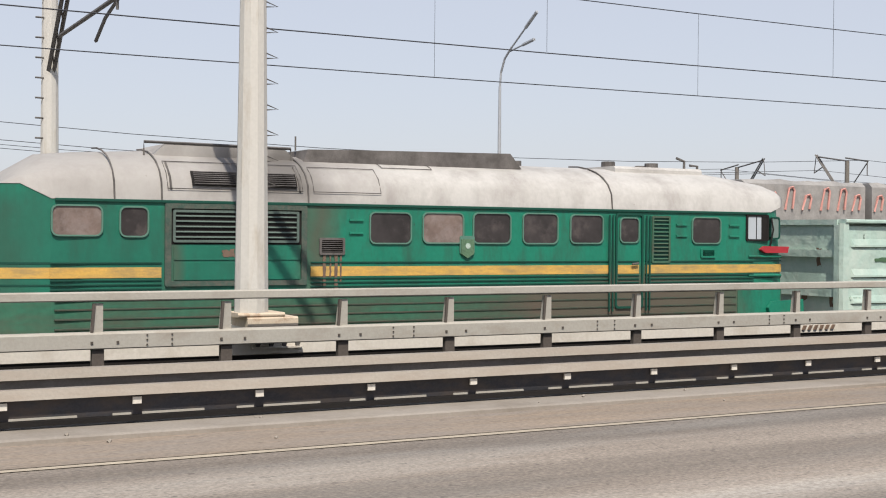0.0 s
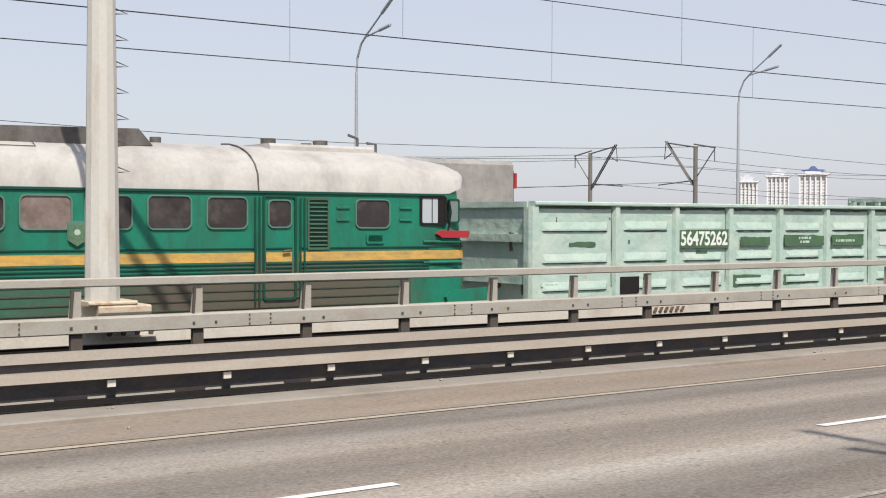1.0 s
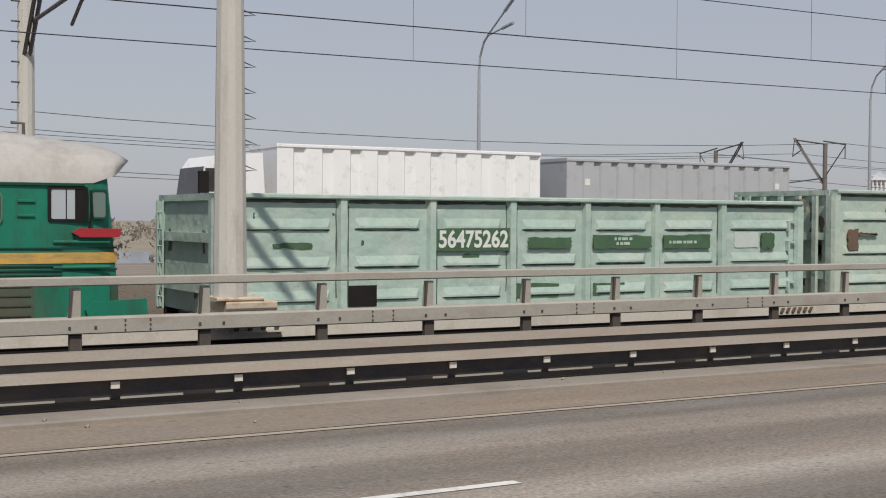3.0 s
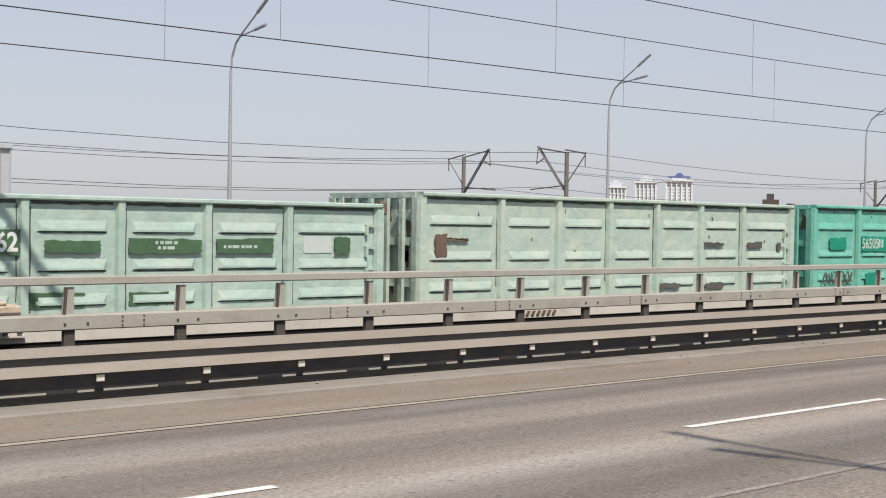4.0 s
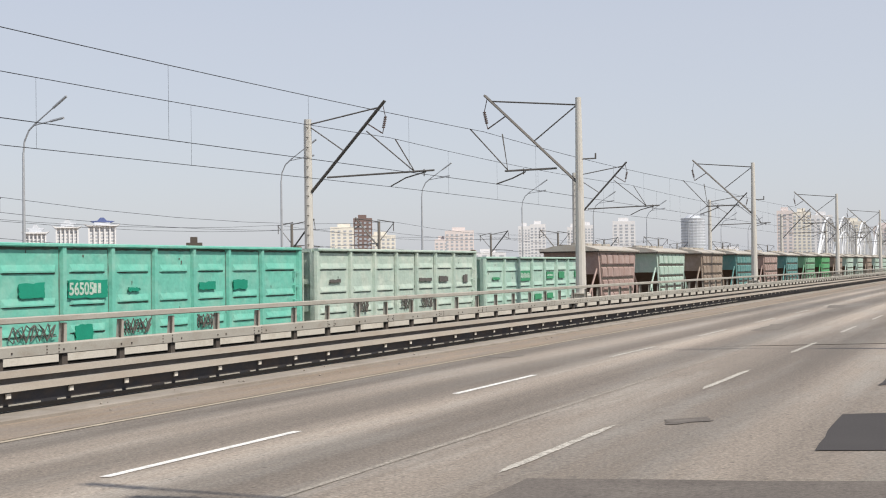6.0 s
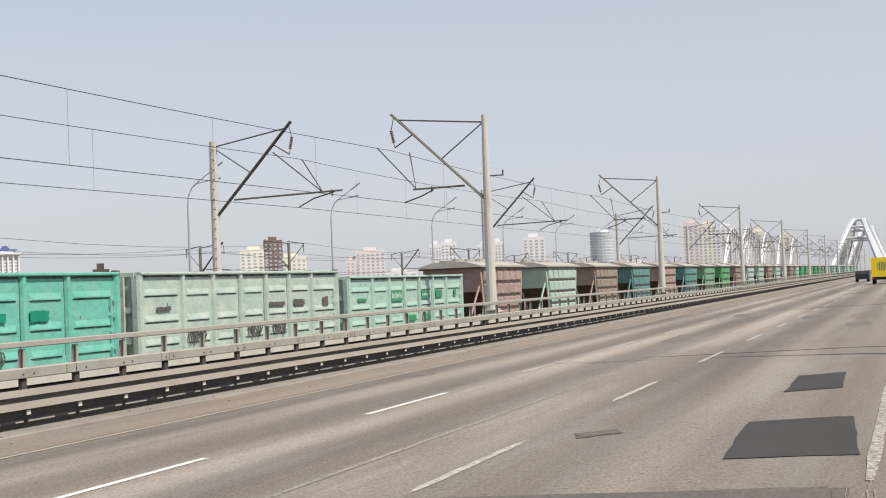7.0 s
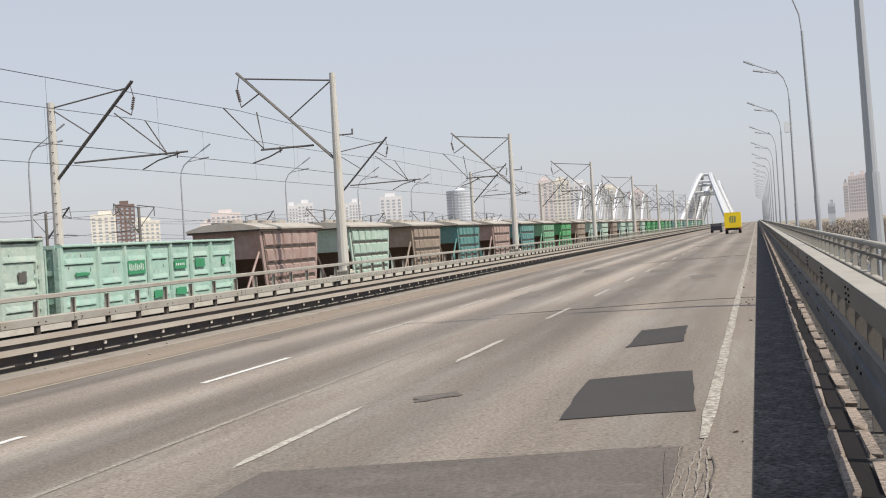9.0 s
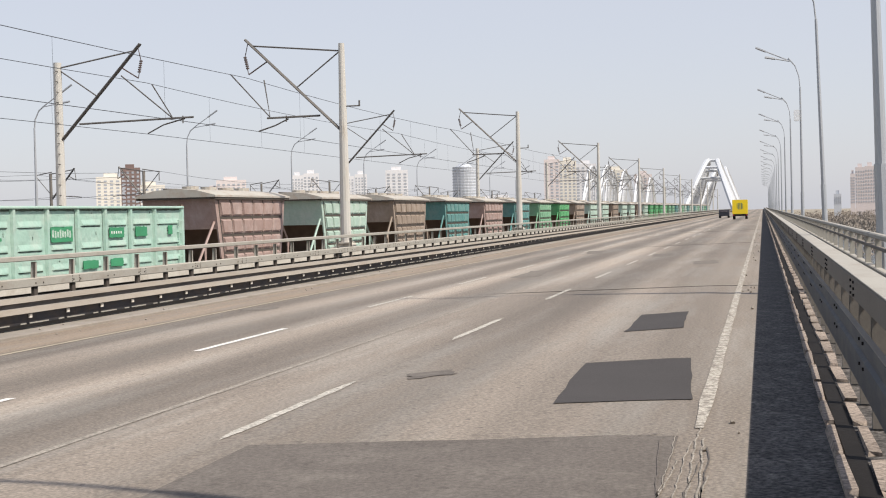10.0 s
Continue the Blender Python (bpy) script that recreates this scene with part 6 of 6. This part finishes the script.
def small_car(m, label):
    t = thing("car", label, "car", group="distant cars")
    bm = bmesh.new()
    prism(bm, [(0, 0.35), (4.3, 0.35), (4.35, 0.75), (3.3, 0.95), (2.7, 1.42), (0.8, 1.45), (0.1, 0.95)], -0.85, 0.85, "y")
    part("body", bm, m, t)
    bm = bmesh.new()
    prism(bm, [(0.12, 1.0), (0.72, 1.40), (0.70, 1.42), (0.08, 1.0)], -0.7, 0.7, "y")
    part("rear_window", bm, M_glass, t)
    wheels(t, (0.8, 3.5), 0.32, -0.86, 0.86, 0.0)
    return t


# ---- distance ----
def by_bearing(deg, r):
    return r * math.sin(radians(deg)), r * math.cos(radians(deg))


def tower(name, deg, r, width, depth, top, wall, label, cols, rows_, round_=False, win=True):
    x, y = by_bearing(deg, r)
    t = thing(name, label, "building", pose(x, y, -11, 0, 0, -deg))
    h = top + 11
    bm = bmesh.new()
    if round_:
        rod(bm, (0, depth / 2, 0), (0, depth / 2, h * 0.93), width / 2, 20)
        rod(bm, (0, depth / 2, h * 0.93), (0, depth / 2, h), width * 0.4, 20, width * 0.2)
    else:
        box(bm, -width / 2, width / 2, 0, depth, 0, h)
        box(bm, -width * 0.25, width * 0.2, depth * 0.2, depth * 0.7, h, h + 4)
    part("wall", bm, wall, t)
    if win:
        for j in range(rows_):
            z = 14 + (h - 17) * (j + 0.2) / rows_
            zz = z + (h - 17) / rows_ * 0.5
            bm = bmesh.new()
            if round_:
                rod(bm, (0, depth / 2, z), (0, depth / 2, zz), width / 2 + 0.3, 20)
            else:
                for i in range(cols):
                    a = -width / 2 + width * (i + 0.25) / cols
                    box(bm, a, a + width * 0.5 / cols, -0.25, 0.1, z, zz)
            tagged(part("glazing", bm, M_bwin, t), kind="stuff")
    return t


def distance():
    R = 1500
    # ornate tower trio
    for k, (deg, w) in enumerate(((48.35, 30), (49.65, 32), (51.1, 40))):
        e = (58, 64, 66)[k]
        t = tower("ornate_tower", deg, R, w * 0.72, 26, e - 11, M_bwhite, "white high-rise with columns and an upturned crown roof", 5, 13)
        for i in range(6):
            a = -w * 0.36 + w * 0.72 * i / 5
            bm = bmesh.new()
            box(bm, a - 0.8, a + 0.8, -2.5, -0.3, 14, e)
            part("column", bm, M_bwhite, t)
        bm = bmesh.new()
        prism(bm, [(-w * 0.5, e + 2.6), (-w * 0.40, e), (w * 0.40, e), (w * 0.5, e + 2.6), (w * 0.38, e + 1.5), (-w * 0.38, e + 1.5)], -4, 28, "y")
        part("cornice", bm, M_bwhite, t)
        bm = bmesh.new()
        box(bm, -w * 0.22, w * 0.22, 3, 20, e + 1.5, e + 4.5)
        part("drum", bm, M_bgrey, t)
        bm = bmesh.new()
        prism(bm, [(-w * 0.34, e + 6.0), (-w * 0.25, e + 4.4), (w * 0.25, e + 4.4), (w * 0.34, e + 6.0), (w * 0.13, e + 6.6), (w * 0.05, e + 10), (-w * 0.05, e + 10), (-w * 0.13, e + 6.6)], 4, 18, "y")
        part("crown_roof", bm, M_bblue if k == 2 else M_bgrey, t)
    tower("boiler_house", 55.0, 900, 11, 10, 22, M_stub, "small dark brick boiler house", 2, 2, win=False)
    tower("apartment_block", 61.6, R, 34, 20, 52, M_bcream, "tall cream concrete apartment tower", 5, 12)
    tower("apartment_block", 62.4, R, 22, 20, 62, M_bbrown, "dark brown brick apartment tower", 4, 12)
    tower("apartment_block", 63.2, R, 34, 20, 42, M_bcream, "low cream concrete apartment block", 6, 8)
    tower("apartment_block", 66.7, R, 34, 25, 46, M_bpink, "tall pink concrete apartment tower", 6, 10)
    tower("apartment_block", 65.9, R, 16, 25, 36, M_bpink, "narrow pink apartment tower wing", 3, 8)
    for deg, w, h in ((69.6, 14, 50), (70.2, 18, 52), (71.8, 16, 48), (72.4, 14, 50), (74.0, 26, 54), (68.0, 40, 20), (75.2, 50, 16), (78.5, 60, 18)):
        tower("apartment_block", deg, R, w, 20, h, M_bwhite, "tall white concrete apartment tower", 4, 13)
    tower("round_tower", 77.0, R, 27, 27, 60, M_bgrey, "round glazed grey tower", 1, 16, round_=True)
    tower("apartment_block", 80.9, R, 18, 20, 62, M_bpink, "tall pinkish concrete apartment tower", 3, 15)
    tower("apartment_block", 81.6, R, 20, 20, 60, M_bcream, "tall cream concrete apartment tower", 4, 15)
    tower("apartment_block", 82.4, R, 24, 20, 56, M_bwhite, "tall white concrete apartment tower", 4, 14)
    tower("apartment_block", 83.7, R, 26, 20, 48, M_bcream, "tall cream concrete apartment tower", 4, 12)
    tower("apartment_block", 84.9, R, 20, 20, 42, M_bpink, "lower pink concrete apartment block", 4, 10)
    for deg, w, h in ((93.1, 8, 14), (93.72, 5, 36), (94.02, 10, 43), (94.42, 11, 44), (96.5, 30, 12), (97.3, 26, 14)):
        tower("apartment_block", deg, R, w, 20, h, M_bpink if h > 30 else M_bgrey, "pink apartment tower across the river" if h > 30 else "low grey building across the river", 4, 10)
    # white lattice arch spans of the old rail bridge
    for k in range(4):
        xa = 738 + 105 * k
        t = thing("truss_arch", "white lattice arch span of an old rail bridge", "bridge", group="truss arch spans")
        for dy in (0, 9):
            bm = bmesh.new()
            up, lo = [], []
            for i in range(13):
                u = i / 12
                up.append((xa + 103 * u, 92 + dy, 1 + 28 * 4 * u * (1 - u) * 0.92 + 2))
                lo.append((xa + 103 * u, 92 + dy, 1 + 21 * 4 * u * (1 - u) * 0.92))
            chain(bm, up, 0.7)
            chain(bm, lo, 0.6)
            for i in range(13):
                rod(bm, up[i], lo[i], 0.35, 4)
                rod(bm, lo[i], (lo[i][0], lo[i][1], 0), 0.3, 4)
                if i < 12:
                    rod(bm, up[i], lo[i + 1], 0.35, 4)
            box(bm, xa, xa + 105, 91 + dy, 93 + dy, -1.5, 0.2)
            part("truss", bm, M_archw, t)
    # tied-arch bridge over the tracks
    t = thing("arch_bridge", "white tied-arch bridge with inward leaning ribs and hangers", "bridge")
    for s, xs in ((-1, 575), (1, 575), (-1, 702), (1, 702)):
        bm = bmesh.new()
        pts = []
        for i in range(29):
            u = i / 28
            z = -1 + 25.5 * 4 * u * (1 - u)
            pts.append((xs + 125 * u, 23.0 + s * (11.0 - 0.36 * z), z))
        chain(bm, pts, 1.15, 6)
        part("rib", bm, M_archw, t)
        for p in pts[2:-2]:
            hg = bmesh.new()
            rod(hg, p, (p[0], 23.0 + s * 11.2, -1), 0.48, 5)
            part("hanger", hg, M_archw, t)
    for u in (0.3, 0.5, 0.7):
        z = -1 + 25.5 * 4 * u * (1 - u)
        for dz in (0, -5):
            ww = 11.0 - 0.36 * (z + dz)
            bm = bmesh.new()
            rod(bm, (575 + 125 * u, 23.0 - ww, z + dz), (575 + 125 * u, 23.0 + ww, z + dz), 0.7, 5)
            part("cross_beam", bm, M_archw, t)
    # bare bushes and groves
    rng = random.Random(5)
    def grove(name, label, n, xr, yr, hr, blade):
        vs, fs = [], []
        for _ in range(n):
            cx, cy = rng.uniform(*xr), rng.uniform(*yr)
            h, rad = rng.uniform(*hr), rng.uniform(2.5, 5.0)
            for _ in range(95):
                a, q = rng.uniform(0, 6.28), rad * math.sqrt(rng.random())
                u = rng.random()
                x, y, z = cx + q * math.cos(a) * (1 - 0.5 * u), cy + q * math.sin(a) * (1 - 0.5 * u), -11 + h * (0.12 + 0.88 * u)
                dx, dy, dz = rng.uniform(-0.6, 0.6), rng.uniform(-0.6, 0.6), rng.uniform(0.2, 0.7)
                wx, wy = rng.uniform(-blade, blade), rng.uniform(-blade, blade)
                k = len(vs)
                vs += [(x, y, z - dz), (x + wx, y + wy, z), (x + dx, y + dy, z + dz), (x - wx, y - wy, z)]
                fs.append((k, k + 1, k + 2, k + 3))
        me = bpy.data.meshes.new(name)
        me.from_pydata(vs, [], fs)
        me.materials.append(M_twig)
        tagged(new(name, me), label, "bushes", kind="stuff")
    grove("bare_bushes", "bare brown bushes and trees on the river bank", 1500, (260, 1100), (-330, -22), (4, 9.0), 0.22)
    grove("far_wood", "low brown woods along the far bank", 700, (60, 1500), (150, 900), (6, 13), 0.7)


# ---- the moving things ----
TEAL, PALE, SAGE = (0.14, 0.43, 0.335), (0.39, 0.48, 0.41), (0.37, 0.455, 0.39)
TRAIN = []


def build_train():
    """Every wagon with the place of its leading end at the start."""
    loco = locomotive()
    TRAIN.append((loco, NOSE))
    TRAIN.append((copy_thing(loco, pose(0, 0, 0)), NOSE - 32.0, 180))   # the twin section, back to back
    x = 20.66
    specs = (("mint", (0.37, 0.48, 0.415), (0.47, 0.53, 0.46), 3.34, "pale mint green open wagon with dark green patches"),
             ("pale", PALE, (0.50, 0.54, 0.44), 3.61, "faded pale green open wagon with rust scars"),
             ("teal", TEAL, (0.23, 0.46, 0.37), 3.65, "bright teal open wagon with graffiti"),
             ("sage", SAGE, (0.50, 0.54, 0.46), 3.64, "faded sage green open wagon with graffiti"),
             ("fresh", (0.33, 0.48, 0.40), (0.42, 0.50, 0.43), 3.42, "light green open wagon with green patches"))
    gs = []
    for k, (key, base, worn, top, label) in enumerate(specs):
        g = gondola(key, base, worn, top, label, 20 + k, k > 0)
        TRAIN.append((g, x + 13.92 * k))
        gs.append(g)
    g = gs[0]
    for i, (x0, x1, z0, z1) in enumerate(((4.02, 5.56, 2.36, 2.76), (5.98, 6.95, 2.40, 2.60), (7.46, 8.86, 2.38, 2.63), (9.16, 10.35, 2.38, 2.64), (11.75, 12.1, 2.36, 2.68), (0.95, 1.65, 2.42, 2.51), (5.75, 6.7, 1.48, 1.74), (7.5, 8.25, 1.50, 1.72), (4.6, 4.95, 2.1, 2.3))):
        plate(g, "marking_patch", x0, x1, z0, z1, M_mark, "dark green painted marking patch", wob=0.015, seed=i, y=-1.512 - 0.05 * (i in (0, 1, 2, 3, 4)))
    plate(g, "side_hatch", 2.32, 2.85, 1.42, 1.78, M_black, "dark open side hatch", y=-1.552)
    lettering(g, "56475262", 4.06, 2.43, 0.42, M_white, y=-1.57, width=1.46, bold=0.011)
    for x0, z, n in ((7.95, 2.54, 5), (8.0, 2.45, 4), (9.3, 2.47, 8), (5.85, 1.55, 6), (7.6, 1.56, 5), (0.2, 1.62, 5)):
        for k in range(n):
            w = 0.05 + 0.02 * (k * 7 % 3)
            plate(g, "marking_bar", x0 + 0.09 * k, x0 + 0.09 * k + w, z, z + 0.055, M_dimwhite, y=-1.568 if z > 2 else -1.52)
    plate(g, "bare_patch", 11.05, 11.7, 2.38, 2.68, M_palepatch, "pale bare patch beside the marking", y=-1.512, wob=0.01)
    g = gs[1]
    for i, (x0, x1, z0, z1, m) in enumerate(((0.35, 0.65, 2.3, 2.75, M_rust), (0.65, 1.25, 2.62, 2.68, M_rust), (9.0, 9.9, 2.52, 2.6, M_steel), (10.9, 11.5, 2.48, 2.62, M_steel), (7.4, 8.2, 1.5, 1.62, M_steel), (9.2, 9.9, 1.45, 1.6, M_steel), (12.2, 12.35, 2.4, 2.6, M_steel))):
        plate(g, "rust_scar" if m is M_rust else "marking_patch", x0, x1, z0, z1, m, wob=0.02, seed=i, y=-1.56)
    g = gs[2]
    M_tealmark = mat("dark_teal_marking", (0.012, 0.24, 0.15), 0.6, var=0.2)
    for i, (x0, x1, z0, z1) in enumerate(((0.75, 1.55, 2.42, 2.75), (2.35, 3.75, 2.38, 2.80), (4.55, 5.0, 2.5, 2.58), (7.55, 8.3, 2.48, 2.68), (9.2, 9.9, 2.46, 2.72), (2.6, 3.2, 1.35, 1.75))):
        plate(g, "marking_patch", x0, x1, z0, z1, M_tealmark, "dark teal painted patch", wob=0.02, seed=i, y=-1.56)
    lettering(g, "56505", 2.36, 2.46, 0.40, M_dimwhite, y=-1.57, width=0.86, bold=0.01)
    for k in range(2):
        plate(g, "marking_bar", 3.22 + 0.16 * k, 3.33 + 0.16 * k, 2.48, 2.72, M_dimwhite, y=-1.567)
    for a, b, sd in ((0.4, 1.9, 1), (4.3, 5.4, 2), (7.4, 8.2, 3)):
        scrawl(g, a, b, 1.42, 1.85, sd, M_steel)
    g = gs[3]
    for a, b, sd in ((2.4, 3.4, 4), (6.0, 6.9, 5), (7.7, 8.6, 6)):
        scrawl(g, a, b, 1.5, 2.05, sd, M_steel)
    for i, (x0, x1, z0, z1) in enumerate(((0.8, 1.5, 2.55, 2.65), (7.5, 8.6, 2.5, 2.62), (9.3, 10.1, 2.46, 2.66), (11.6, 12.0, 2.4, 2.7))):
        plate(g, "marking_patch", x0, x1, z0, z1, M_steel, wob=0.02, seed=i, y=-1.56)
    g = gs[4]
    M_gm = mat("green_marking", (0.05, 0.25, 0.12), 0.6, var=0.2)
    for i, (x0, x1, z0, z1) in enumerate(((4.1, 5.3, 2.36, 2.8), (7.55, 8.5, 2.42, 2.74), (9.3, 10.1, 2.42, 2.74), (11.7, 12.0, 2.45, 2.75), (5.9, 6.8, 1.5, 1.75), (7.6, 8.4, 1.5, 1.75), (0.8, 1.6, 2.45, 2.55))):
        plate(g, "marking_patch", x0, x1, z0, z1, M_gm, "green painted patch", wob=0.015, seed=i, y=-1.56)
    for k in range(5):
        plate(g, "marking_bar", 7.65 + 0.15 * k, 7.72 + 0.15 * k, 2.54, 2.62, M_white, y=-1.565)
    for k in range(8):
        plate(g, "marking_bar", 4.16 + 0.135 * k, 4.25 + 0.135 * k, 2.50 - 0.02 * (k % 2), 2.72 - 0.03 * (k % 3), M_dimwhite, y=-1.565, wob=0.012, seed=k)
    # hoppers
    x = 20.66 + 13.92 * 4 + 12.83 + 1.05
    pale_roof = mat("dusty_hopper_roof", (0.42, 0.395, 0.345), 0.85, var=0.12, scale=0.8, dirt=(0.36, 0.28, 0.22), dirt_amount=0.3)
    hs = {"brown": hopper("brown", (0.33, 0.232, 0.20), (0.42, 0.33, 0.295), pale_roof, "rusty brown covered hopper wagon with ribbed sides"),
          "lime": hopper("lime", (0.37, 0.48, 0.40), (0.46, 0.52, 0.45), pale_roof, "pale green covered hopper wagon with ribbed sides"),
          "umber": hopper("umber", (0.27, 0.212, 0.162), (0.37, 0.30, 0.245), pale_roof, "dark brown covered hopper wagon with ribbed sides"),
          "sea": hopper("sea", (0.10, 0.235, 0.22), (0.17, 0.27, 0.24), pale_roof, "teal covered hopper wagon with ribbed sides"),
          "leaf": hopper("leaf", (0.09, 0.33, 0.13), (0.15, 0.32, 0.16), pale_roof, "bright green covered hopper wagon"),
          "meadow": hopper("meadow", (0.17, 0.35, 0.21), (0.23, 0.36, 0.24), pale_roof, "mid green covered hopper wagon")}
    order = "brown lime umber sea brown sea meadow leaf umber lime lime umber lime lime umber lime leaf leaf leaf leaf meadow meadow sea lime meadow lime sea lime meadow sea lime meadow lime sea lime meadow sea lime lime".split()
    used = set()
    for k in order:
        o = hs[k] if k not in used else copy_thing(hs[k], pose(0, 0, 0))
        used.add(k)
        TRAIN.append((o, x))
        x += 12.05


def place(t, x, turn=0):
    return (t, pose(x, TRACK_Y, RAIL_Z, 0, 0, turn))


def motions():
    for ob, x, *turn in TRAIN:
        walk(ob, [place(t, x - 4.46 * t - 0.015 * t * t, *turn) for t in (0, 2, 4, 6, 8, 10)])
    walk(TARP, [(t, pose(43.8 - 25.2 * (t - 0.5), 41, -0.05)) for t in (0, 2, 4, 6, 8, 10)])
    walk(LORRY, [(t, pose(34.8 - 23.2 * (t - 2.2), 41, -0.05)) for t in (0, 2, 4, 6, 8, 10)])
    walk(VAN, [(t, pose(148 + 15.0 * (t - 7.5), 3.0, -0.06)) for t in (0, 2, 4, 6, 8, 10)])
    walk(CAR, [(t, pose(185 + 15.5 * (t - 7.5), 6.3, -0.15)) for t in (0, 2, 4, 6, 8, 10)])


structure()
left_barriers()
right_barriers()
overhead_line()
street_lamps()
distance()
build_train()
TARP, LORRY, VAN = tarp_truck(), container_truck(), yellow_van()
CAR = small_car(M_darkcar, "dark distant hatchback driving away")
motions()
